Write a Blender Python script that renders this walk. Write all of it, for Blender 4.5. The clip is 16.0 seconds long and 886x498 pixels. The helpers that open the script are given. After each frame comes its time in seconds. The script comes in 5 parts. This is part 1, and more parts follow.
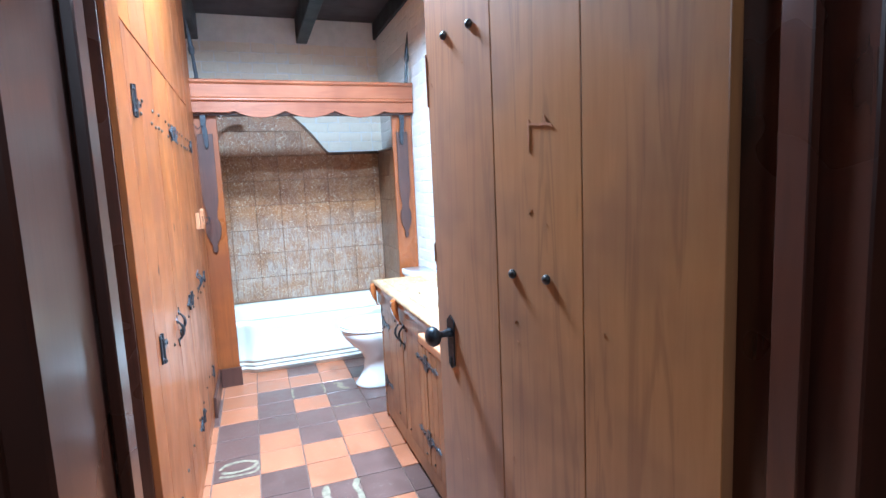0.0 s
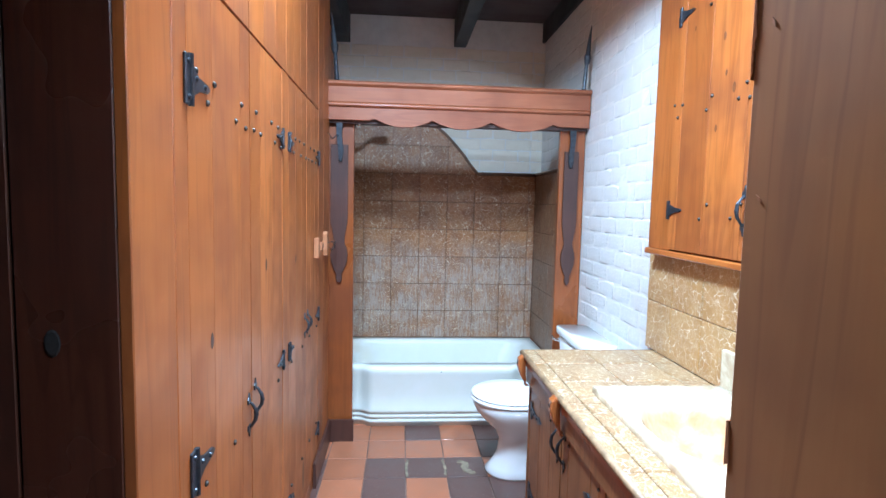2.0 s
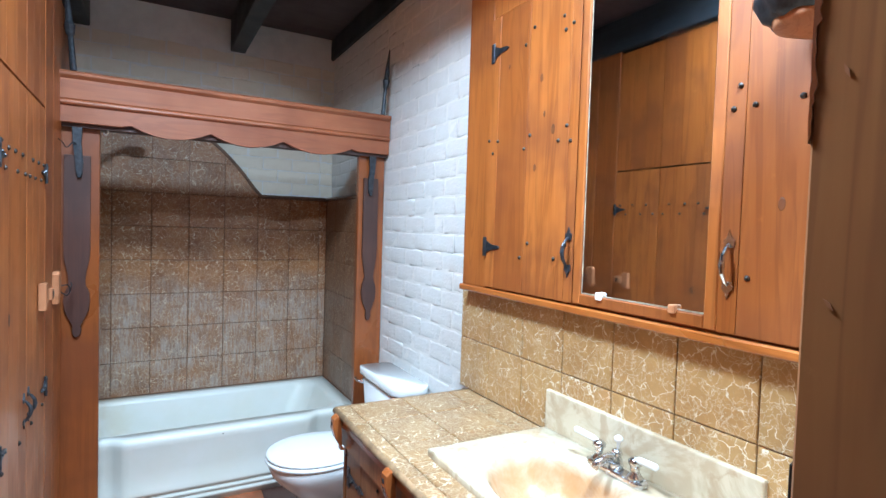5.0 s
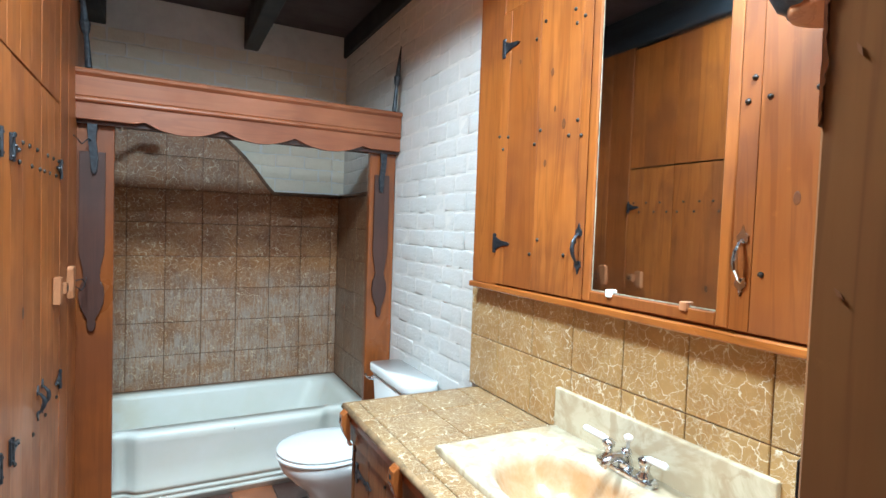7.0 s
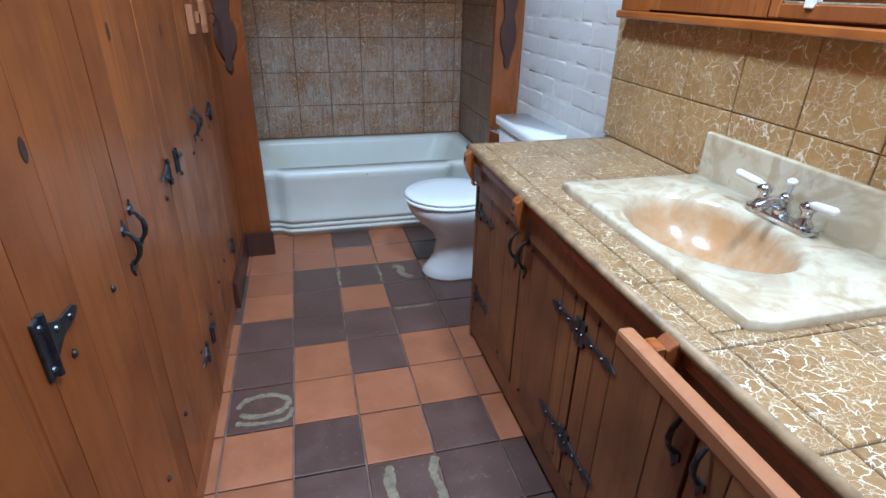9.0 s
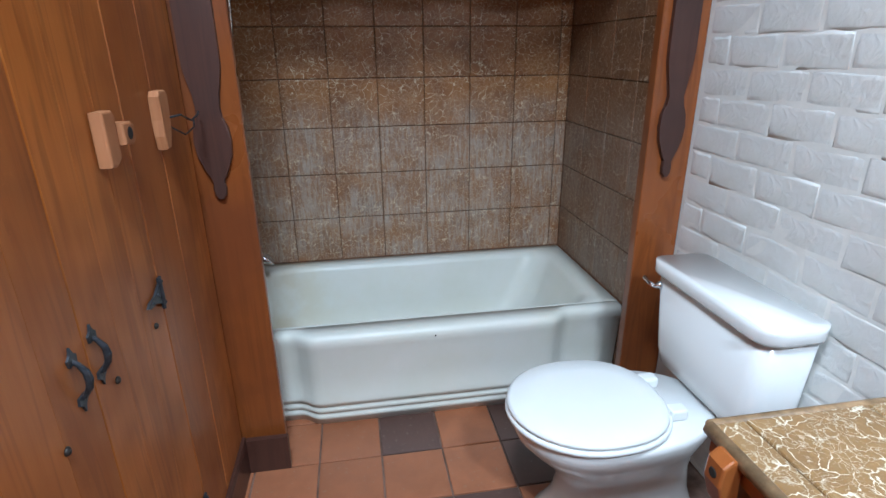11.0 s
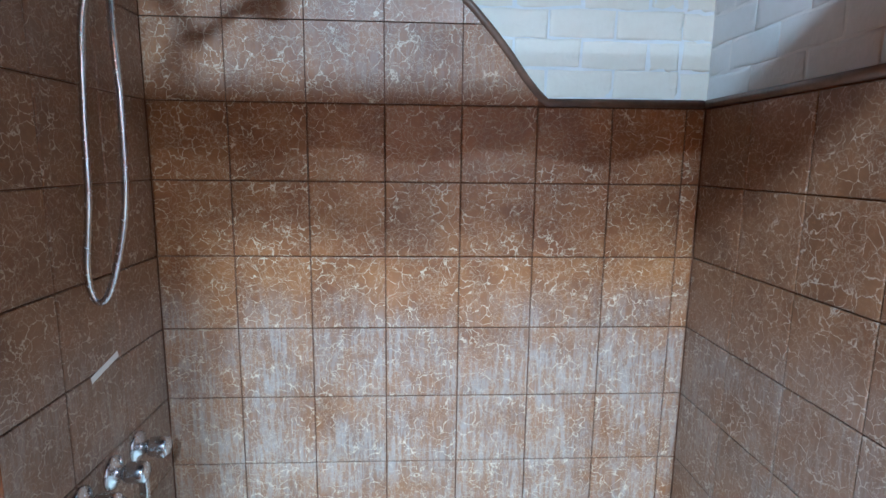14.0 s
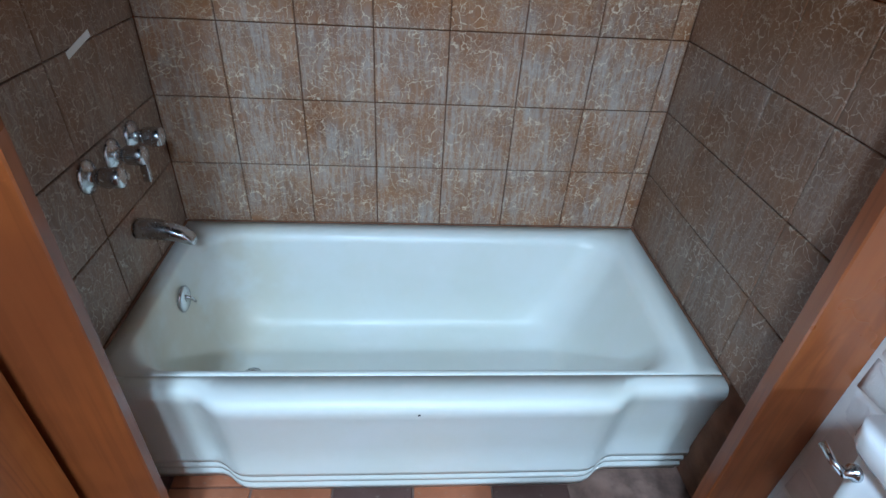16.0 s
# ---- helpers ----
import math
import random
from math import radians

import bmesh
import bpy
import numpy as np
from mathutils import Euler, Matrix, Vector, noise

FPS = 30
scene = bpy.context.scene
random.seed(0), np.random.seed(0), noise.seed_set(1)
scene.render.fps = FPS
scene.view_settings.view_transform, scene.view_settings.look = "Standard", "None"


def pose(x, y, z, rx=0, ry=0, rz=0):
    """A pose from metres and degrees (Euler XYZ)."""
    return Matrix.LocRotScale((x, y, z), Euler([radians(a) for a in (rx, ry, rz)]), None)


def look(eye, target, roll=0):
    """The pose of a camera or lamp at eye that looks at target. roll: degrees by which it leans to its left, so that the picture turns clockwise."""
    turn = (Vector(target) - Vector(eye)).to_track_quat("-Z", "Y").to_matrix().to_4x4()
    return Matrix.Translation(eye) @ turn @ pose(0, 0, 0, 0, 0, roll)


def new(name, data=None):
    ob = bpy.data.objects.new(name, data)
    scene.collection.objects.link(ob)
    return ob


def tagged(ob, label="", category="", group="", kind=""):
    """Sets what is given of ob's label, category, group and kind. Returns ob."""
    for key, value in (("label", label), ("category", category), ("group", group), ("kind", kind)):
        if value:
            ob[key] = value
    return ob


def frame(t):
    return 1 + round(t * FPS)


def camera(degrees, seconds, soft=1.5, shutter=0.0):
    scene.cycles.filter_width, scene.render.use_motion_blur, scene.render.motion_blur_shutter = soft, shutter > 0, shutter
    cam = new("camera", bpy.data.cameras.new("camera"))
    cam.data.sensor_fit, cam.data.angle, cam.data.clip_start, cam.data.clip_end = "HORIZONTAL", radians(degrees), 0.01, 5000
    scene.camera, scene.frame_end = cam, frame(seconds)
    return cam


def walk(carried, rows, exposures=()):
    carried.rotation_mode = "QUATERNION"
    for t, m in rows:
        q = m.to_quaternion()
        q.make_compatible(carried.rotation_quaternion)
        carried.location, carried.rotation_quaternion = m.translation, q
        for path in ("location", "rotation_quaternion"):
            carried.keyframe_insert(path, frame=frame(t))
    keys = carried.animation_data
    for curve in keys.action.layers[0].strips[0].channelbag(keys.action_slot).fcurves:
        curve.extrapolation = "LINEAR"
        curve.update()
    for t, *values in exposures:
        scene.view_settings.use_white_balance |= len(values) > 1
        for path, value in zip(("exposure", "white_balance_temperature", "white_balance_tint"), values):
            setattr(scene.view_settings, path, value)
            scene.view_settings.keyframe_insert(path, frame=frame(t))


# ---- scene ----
cam = camera(79.9, 16.0)
PATH = [
    (0, (0.388, -4.813, 1.355), (1.052, -2.943, 1.107), -2.6),
    (0.5, (0.456, -4.579, 1.362), (0.979, -2.662, 1.128), -1.2),
    (1, (0.477, -4.373, 1.366), (0.864, -2.42, 1.175), -0.2),
    (1.5, (0.514, -4.176, 1.404), (0.776, -2.2, 1.236), 0.7),
    (2, (0.486, -4.005, 1.418), (0.646, -2.019, 1.252), 1.3),
    (2.5, (0.444, -3.87, 1.421), (0.548, -1.881, 1.239), 2.2),
    (3, (0.467, -3.803, 1.421), (0.612, -1.816, 1.246), 3.4),
    (3.5, (0.461, -3.763, 1.437), (0.852, -1.806, 1.296), 3.7),
    (4, (0.421, -3.724, 1.459), (1.149, -1.864, 1.35), 3.0),
    (4.5, (0.4, -3.704, 1.467), (1.352, -1.948, 1.363), 2.1),
    (4.7, (0.401, -3.703, 1.476), (1.374, -1.959, 1.381), 1.9),
    (6.8, (0.421, -3.695, 1.48), (1.341, -1.92, 1.532), 1.6),
    (7, (0.421, -3.701, 1.468), (1.349, -1.931, 1.388), 2.0),
    (7.5, (0.43, -3.705, 1.409), (1.359, -1.981, 1.002), 3.3),
    (8, (0.428, -3.713, 1.357), (1.292, -2.041, 0.68), 3.9),
    (8.5, (0.431, -3.7, 1.322), (1.12, -2.018, 0.489), 3.1),
    (8.7, (0.44, -3.691, 1.309), (1.011, -1.986, 0.433), 2.3),
    (10.8, (0.462, -2.567, 1.366), (0.726, -0.754, 0.571), -0.7),
    (11, (0.510, -2.436, 1.335), (0.813, -0.587, 0.638), -0.6),
    (11.5, (0.574, -2.086, 1.415), (0.957, -0.208, 0.846), 1.2),
    (12, (0.613, -1.781, 1.417), (0.968, 0.133, 0.960), 0.8),
    (12.5, (0.605, -1.577, 1.525), (0.893, 0.389, 1.299), 0.9),
    (13, (0.662, -1.496, 1.588), (0.805, 0.498, 1.633), 0.5),
    (13.5, (0.698, -1.468, 1.571), (0.787, 0.53, 1.57), 0.1),
    (14, (0.708, -1.466, 1.499), (0.812, 0.505, 1.171), 0.7),
    (14.5, (0.723, -1.438, 1.435), (0.859, 0.426, 0.721), 1.4),
    (15, (0.74, -1.445, 1.412), (0.915, 0.299, 0.448), 1.7),
    (15.2, (0.737, -1.459, 1.401), (0.927, 0.237, 0.359), 1.8),
    (15.5, (0.736, -1.487, 1.38), (0.934, 0.161, 0.265), 2.6),
    (16, (0.717, -1.519, 1.363), (0.861, 0.114, 0.217), 3.7),
]
EXPOSURES = [(0, 0.75, 5350, 6), (0.5, 0.6, 5900, 10), (1.5, 0.15, 5500, 8), (2.5, -0.25, 5600, 8), (3.5, -0.4, 5700, 8), (4.5, -0.4, 5800, 8), (7, -0.45, 6500, 3), (8.5, -1.15, 5800, 9), (11, -0.9, 6400, 12), (11.5, -0.6, 6700, 11), (12, -0.2, 6700, 10), (12.5, 0.35, 6200, 9), (13, 0.4, 5800, 10), (13.5, 0.4, 5700, 10), (14, 0.4, 5250, 6), (14.5, 0.0, 4600, 4), (15, -0.4, 4650, 6), (15.5, -0.5, 5100, 6), (16, -0.65, 5500, 6)]
walk(cam, [(t, look(eye, target, roll)) for t, eye, target, roll in PATH], EXPOSURES)
# camera exposure and white balance
# ---- light ----
world = bpy.data.worlds.new("sky")
scene.world = world
world.use_nodes = True
wn = world.node_tree
wn.nodes.clear()
sky = wn.nodes.new("ShaderNodeTexSky")
sky.sky_type, sky.sun_disc = "NISHITA", False
sky.sun_elevation, sky.sun_rotation = radians(52), radians(200)
bg = wn.nodes.new("ShaderNodeBackground")
bg.inputs["Strength"].default_value = 0.12
wout = wn.nodes.new("ShaderNodeOutputWorld")
wn.links.new(sky.outputs[0], bg.inputs[0])
wn.links.new(bg.outputs[0], wout.inputs[0])

CEIL, WELL = 2.83, 3.05
# First opening placed from cast shadows; second is added to brighten the near counter.
SKYLIGHT_AND_FILL = ((0.12, 0.52, -2.76, -2.28), (0.98, 1.30, -3.72, -3.40))


def area_lamp(name, size, where, turn, power, colour):
    data = bpy.data.lights.new(name, "AREA")
    data.shape, data.size, data.size_y = "RECTANGLE", size[0], size[1]
    data.energy, data.color = power, colour
    ob = new(name, data)
    ob.matrix_world = pose(*where, *turn)
    return ob


for (sx0, sx1, sy0, sy1), power in zip(SKYLIGHT_AND_FILL, (165, 180)):
    area_lamp("skylight_and_fill_light", (sx1 - sx0 - 0.06, sy1 - sy0 - 0.08), ((sx0 + sx1) / 2, (sy0 + sy1) / 2, 2.88), (0, 0, 0), power, (0.64, 0.83, 1.0))
# Added fill lamp in the hall, no seen source; brightens the open door.
area_lamp("hall_fill_light", (0.8, 1.2), (0.4, -6.3, 2.3), (60, 0, 0), 10, (0.80, 0.90, 1.0))


# ---- mesh helpers ----
def box(bm, x0, x1, y0, y1, z0, z1, bev=0.0, seg=1):
    m = Matrix.Translation(((x0 + x1) / 2, (y0 + y1) / 2, (z0 + z1) / 2)) @ Matrix.Diagonal((abs(x1 - x0), abs(y1 - y0), abs(z1 - z0), 1))
    made = bmesh.ops.create_cube(bm, size=1, matrix=m)["verts"]
    if bev > 0:
        edges = list({e for v in made for e in v.link_edges})
        bmesh.ops.bevel(bm, geom=edges, offset=bev, segments=seg, profile=0.5, affect="EDGES")
    return bm


def finish(name, bm, material, parent=None, label="", smooth=False):
    me = bpy.data.meshes.new(name)
    bmesh.ops.recalc_face_normals(bm, faces=bm.faces)
    bm.to_mesh(me)
    bm.free()
    me.materials.append(material)
    if smooth:
        for p in me.polygons:
            p.use_smooth = True
    ob = new(name, me)
    if parent is not None:
        ob.parent = parent
        ob.matrix_parent_inverse = world_of(parent).inverted()
    if label:
        tagged(ob, label)
    return ob


def world_of(ob):
    m = ob.matrix_basis.copy()
    while ob.parent is not None:
        m = ob.parent.matrix_basis @ ob.matrix_parent_inverse @ m if ob.parent.parent is None else ob.parent.matrix_basis @ ob.matrix_parent_inverse @ m
        ob = ob.parent
    return m


def part(name, bm, material, parent, label="", smooth=False):
    return finish(name, bm, material, parent, label, smooth)


def thing(name, at, label, category, group=""):
    ob = new(name)
    ob.empty_display_size = 0.05
    ob.location = at
    bpy.context.view_layer.update()
    return tagged(ob, label, category, group)


def structure(name, bm, material, smooth=False):
    return tagged(finish(name, bm, material, None, "", smooth), kind="structure")


def solid(name, material, parent, *boxes, bev=0.0, seg=1, label=""):
    bm = bmesh.new()
    for b in boxes:
        box(bm, *b, bev=bev, seg=seg)
    return part(name, bm, material, parent, label)


def prism(bm, outline, axis, a, b, bev=0.0):
    """A closed outline of (u, v) drawn out from a to b along the axis; u, v are the other two axes in order."""
    def at(u, v, w):
        return {"x": (w, u, v), "y": (u, w, v), "z": (u, v, w)}[axis]
    lo = [bm.verts.new(at(u, v, a)) for u, v in outline]
    hi = [bm.verts.new(at(u, v, b)) for u, v in outline]
    n = len(outline)
    made = [bm.faces.new(lo), bm.faces.new(hi[::-1])]
    for i in range(n):
        made.append(bm.faces.new((lo[i], hi[i], hi[(i + 1) % n], lo[(i + 1) % n])))
    if bev > 0:
        edges = list({e for f in made[:2] for e in f.edges})
        bmesh.ops.bevel(bm, geom=edges, offset=bev, segments=2, profile=0.5, affect="EDGES")
    return bm


def tube(bm, points, radius, sides=10, caps=True):
    """A round bar through points; radius is a number or one number a point."""
    pts = [Vector(p) for p in points]
    radii = radius if isinstance(radius, (list, tuple)) else [radius] * len(pts)
    rings, up = [], None
    for i, p in enumerate(pts):
        d = (pts[min(i + 1, len(pts) - 1)] - pts[max(i - 1, 0)]).normalized()
        if up is None:
            up = d.orthogonal().normalized()
        up = (up - d * up.dot(d)).normalized()
        side = d.cross(up)
        rings.append([bm.verts.new(p + radii[i] * (math.cos(a) * up + math.sin(a) * side)) for a in [2 * math.pi * k / sides for k in range(sides)]])
    for r0, r1 in zip(rings, rings[1:]):
        for k in range(sides):
            bm.faces.new((r0[k], r0[(k + 1) % sides], r1[(k + 1) % sides], r1[k]))
    if caps:
        bm.faces.new(rings[0][::-1])
        bm.faces.new(rings[-1])
    return bm


def lathe(bm, profile, centre, axis="z", sides=20, sx=1.0, sy=1.0):
    """Rings of (radius, height) about an axis through centre."""
    c = Vector(centre)
    rings = []
    for r, h in profile:
        ring = []
        for k in range(sides):
            a = 2 * math.pi * k / sides
            u, v = r * math.cos(a) * sx, r * math.sin(a) * sy
            off = {"z": (u, v, h), "x": (h, u, v), "y": (u, h, v)}[axis]
            ring.append(bm.verts.new(c + Vector(off)))
        rings.append(ring)
    for r0, r1 in zip(rings, rings[1:]):
        for k in range(sides):
            bm.faces.new((r0[k], r0[(k + 1) % sides], r1[(k + 1) % sides], r1[k]))
    bm.faces.new(rings[0][::-1])
    bm.faces.new(rings[-1])
    return bm


def loft(bm, rings, cap0=True, cap1=True):
    vs = [[bm.verts.new(p) for p in ring] for ring in rings]
    n = len(vs[0])
    for r0, r1 in zip(vs, vs[1:]):
        for k in range(n):
            bm.faces.new((r0[k], r0[(k + 1) % n], r1[(k + 1) % n], r1[k]))
    if cap0:
        bm.faces.new(vs[0][::-1])
    if cap1:
        bm.faces.new(vs[-1])
    return bm


# ---- materials ----
def material(name, roughness=0.5, metallic=0.0, coat=0.0):
    m = bpy.data.materials.new(name)
    m.use_nodes = True
    b = m.node_tree.nodes["Principled BSDF"]
    b.inputs["Roughness"].default_value = roughness
    b.inputs["Metallic"].default_value = metallic
    b.inputs["Coat Weight"].default_value = coat
    b.inputs["Coat Roughness"].default_value = 0.15
    return m, m.node_tree, b


def node(nt, kind, **values):
    n = nt.nodes.new(kind)
    for key, value in values.items():
        n.inputs[key.replace("_", " ")].default_value = value
    return n


def maths(nt, op, a, b=0.0, clamp=False):
    n = nt.nodes.new("ShaderNodeMath")
    n.operation, n.use_clamp = op, clamp
    for i, v in enumerate((a, b)):
        if isinstance(v, (int, float)):
            n.inputs[i].default_value = v
        else:
            nt.links.new(v, n.inputs[i])
    return n.outputs[0]


def mix(nt, fac, a, b, blend="MIX"):
    n = nt.nodes.new("ShaderNodeMix")
    n.data_type, n.blend_type = "RGBA", blend
    for i, v in ((0, fac), (6, a), (7, b)):
        if isinstance(v, (int, float)):
            n.inputs[i].default_value = v
        elif isinstance(v, tuple):
            n.inputs[i].default_value = (*v, 1)
        else:
            nt.links.new(v, n.inputs[i])
    return n.outputs[2]


def ramp(nt, value, lo, hi, a=0.0, b=1.0):
    n = nt.nodes.new("ShaderNodeMapRange")
    n.interpolation_type = "SMOOTHSTEP"
    for i, v in enumerate((value, lo, hi, a, b)):
        if isinstance(v, (int, float)):
            n.inputs[i].default_value = v
        else:
            nt.links.new(v, n.inputs[i])
    return n.outputs[0]


def place(nt, scale=(1, 1, 1), shuffle=0.0):
    """Object coordinates, scaled; shuffle shifts them from piece to piece."""
    tc = nt.nodes.new("ShaderNodeTexCoord")
    vec = tc.outputs["Object"]
    if shuffle:
        info = nt.nodes.new("ShaderNodeObjectInfo")
        add = nt.nodes.new("ShaderNodeVectorMath")
        add.operation = "MULTIPLY_ADD"
        comb = nt.nodes.new("ShaderNodeCombineXYZ")
        for i in range(3):
            nt.links.new(maths(nt, "MULTIPLY", info.outputs["Random"], shuffle * (1 + i)), comb.inputs[i])
        add.inputs[1].default_value = (1, 1, 1)
        nt.links.new(vec, add.inputs[0])
        nt.links.new(comb.outputs[0], add.inputs[2])
        vec = add.outputs[0]
    mp = nt.nodes.new("ShaderNodeMapping")
    mp.inputs["Scale"].default_value = scale
    nt.links.new(vec, mp.inputs["Vector"])
    return mp.outputs[0]


def noise_of(nt, vec, scale, detail=4.0, rough=0.55, distortion=0.0):
    n = nt.nodes.new("ShaderNodeTexNoise")
    n.inputs["Scale"].default_value = scale
    n.inputs["Detail"].default_value = detail
    n.inputs["Roughness"].default_value = rough
    n.inputs["Distortion"].default_value = distortion
    nt.links.new(vec, n.inputs["Vector"])
    return n.outputs[0]


def cells_of(nt, vec, scale, feature="DISTANCE_TO_EDGE"):
    n = nt.nodes.new("ShaderNodeTexVoronoi")
    n.feature = feature
    n.inputs["Scale"].default_value = scale
    nt.links.new(vec, n.inputs["Vector"])
    return n.outputs["Distance"]


def relief(nt, b, height, strength=0.3, distance=0.002):
    n = nt.nodes.new("ShaderNodeBump")
    n.inputs["Strength"].default_value = strength
    n.inputs["Distance"].default_value = distance
    nt.links.new(height, n.inputs["Height"])
    nt.links.new(n.outputs[0], b.inputs["Normal"])


def wood(name, dark, mid, light, axis="z", rough=0.32, coat=0.35, knots=True, shuffle=7.0, wear=0.15):
    m, nt, b = material(name, rough, 0.0, coat)
    s = {"x": (0.07, 1, 1), "y": (1, 0.07, 1), "z": (1, 1, 0.07)}[axis]
    k = {"x": (0.35, 1, 1), "y": (1, 0.35, 1), "z": (1, 1, 0.35)}[axis]
    grain = place(nt, s, shuffle)
    fine = noise_of(nt, grain, 60, 5, 0.6, 0.4)
    broad = noise_of(nt, grain, 13, 3, 0.5, 1.6)
    rings = nt.nodes.new("ShaderNodeMath")
    rings.operation = "PINGPONG"
    nt.links.new(maths(nt, "MULTIPLY", broad, 7.0), rings.inputs[0])
    rings.inputs[1].default_value = 1.0
    patch = noise_of(nt, place(nt, (1, 1, 1), shuffle), 2.6, 3, 0.6)
    col = mix(nt, ramp(nt, fine, 0.1, 1.0), mid, light)
    col = mix(nt, maths(nt, "MULTIPLY", ramp(nt, rings.outputs[0], 0.55, 1.0), 0.38), col, dark)
    col = mix(nt, maths(nt, "MULTIPLY", ramp(nt, patch, 0.42, 0.72), 0.6), col, dark)
    info = nt.nodes.new("ShaderNodeObjectInfo")
    col = mix(nt, maths(nt, "MULTIPLY", info.outputs["Random"], 0.6), col, tuple(c * f for c, f in zip(mid, (0.55, 0.48, 0.45))))
    if knots:
        kn = cells_of(nt, place(nt, k, shuffle), 3.1, "F1")
        col = mix(nt, maths(nt, "MULTIPLY", ramp(nt, kn, 0.105, 0.045), 0.75), col, tuple(c * 0.35 for c in dark))
    scuff = noise_of(nt, place(nt, (1, 1, 1)), 22, 6, 0.7)
    col = mix(nt, maths(nt, "MULTIPLY", ramp(nt, scuff, 0.62, 0.78), wear), col, tuple(min(1, c * 1.7) for c in light))
    nt.links.new(col, b.inputs["Base Color"])
    nt.links.new(ramp(nt, patch, 0.3, 0.7, rough - 0.06, rough + 0.14), b.inputs["Roughness"])
    relief(nt, b, maths(nt, "ADD", maths(nt, "MULTIPLY", patch, 1.5), maths(nt, "ADD", fine, maths(nt, "MULTIPLY", broad, 0.6))), 0.16, 0.001)
    return m


DARK_W, MID_W, LIGHT_W = (0.14, 0.031, 0.006), (0.36, 0.098, 0.017), (0.49, 0.160, 0.034)
PINE = wood("varnished_pine", DARK_W, MID_W, LIGHT_W, rough=0.42, coat=0.12)
PINE_Y = wood("varnished_pine_along_y", DARK_W, MID_W, LIGHT_W, axis="y")
PINE_X = wood("reddish_trim_wood", (0.17, 0.040, 0.015), (0.33, 0.095, 0.033), (0.42, 0.140, 0.055), axis="x", rough=0.5, coat=0.08, knots=False)
POST_W = wood("post_wood", (0.11, 0.025, 0.007), (0.27, 0.070, 0.016), (0.36, 0.108, 0.028), knots=False)
DOOR_W = wood("door_veneer", (0.17, 0.056, 0.014), (0.37, 0.138, 0.034), (0.46, 0.19, 0.056), rough=0.42, coat=0.25, knots=False, shuffle=3.0, wear=0.1)
DOOR_W.node_tree.nodes["Principled BSDF"].inputs["Sheen Weight"].default_value = 0.35
DOOR_W.node_tree.nodes["Principled BSDF"].inputs["Sheen Roughness"].default_value = 0.4
JAMB_W = wood("dark_jamb_and_shaded_end_wood", (0.022, 0.008, 0.004), (0.062, 0.018, 0.010), (0.090, 0.029, 0.015), rough=0.30, knots=True)
PLAQUE_W = wood("dark_plaque_and_shaded_wood", (0.035, 0.011, 0.007), (0.062, 0.020, 0.013), (0.090, 0.032, 0.020), rough=0.5, knots=False)
VANITY_W = wood("vanity_wood", (0.08, 0.026, 0.008), (0.215, 0.080, 0.024), (0.31, 0.125, 0.040), rough=0.45, coat=0.2)
BEAM_W = wood("beam_wood", (0.012, 0.014, 0.018), (0.020, 0.026, 0.034), (0.034, 0.042, 0.052), axis="y", rough=0.55, coat=0.0, wear=0.05)
CEIL_W = wood("ceiling_board", (0.045, 0.032, 0.036), (0.085, 0.060, 0.066), (0.12, 0.085, 0.088), axis="x", rough=0.6, coat=0.0, wear=0.05)
BARE_W = wood("bare_latch_wood", (0.28, 0.09, 0.03), (0.46, 0.18, 0.07), (0.56, 0.25, 0.12), rough=0.55, coat=0.0, knots=False)


def painted_brick(name, light, shade):
    m, nt, b = material(name, 0.6, 0, 0.0)
    v = place(nt, (1, 1, 1))
    a, c = noise_of(nt, v, 9, 5, 0.6), noise_of(nt, v, 60, 4, 0.6)
    col = mix(nt, ramp(nt, a, 0.35, 0.7), light, shade)
    col = mix(nt, maths(nt, "MULTIPLY", ramp(nt, c, 0.66, 0.8), 0.25), col, (0.55, 0.50, 0.44))
    nt.links.new(col, b.inputs["Base Color"])
    e = noise_of(nt, v, 22, 4, 0.55, 1.2)
    relief(nt, b, maths(nt, "ADD", maths(nt, "ADD", a, maths(nt, "MULTIPLY", e, 0.8)), maths(nt, "MULTIPLY", c, 0.15)), 0.5, 0.009)
    return m


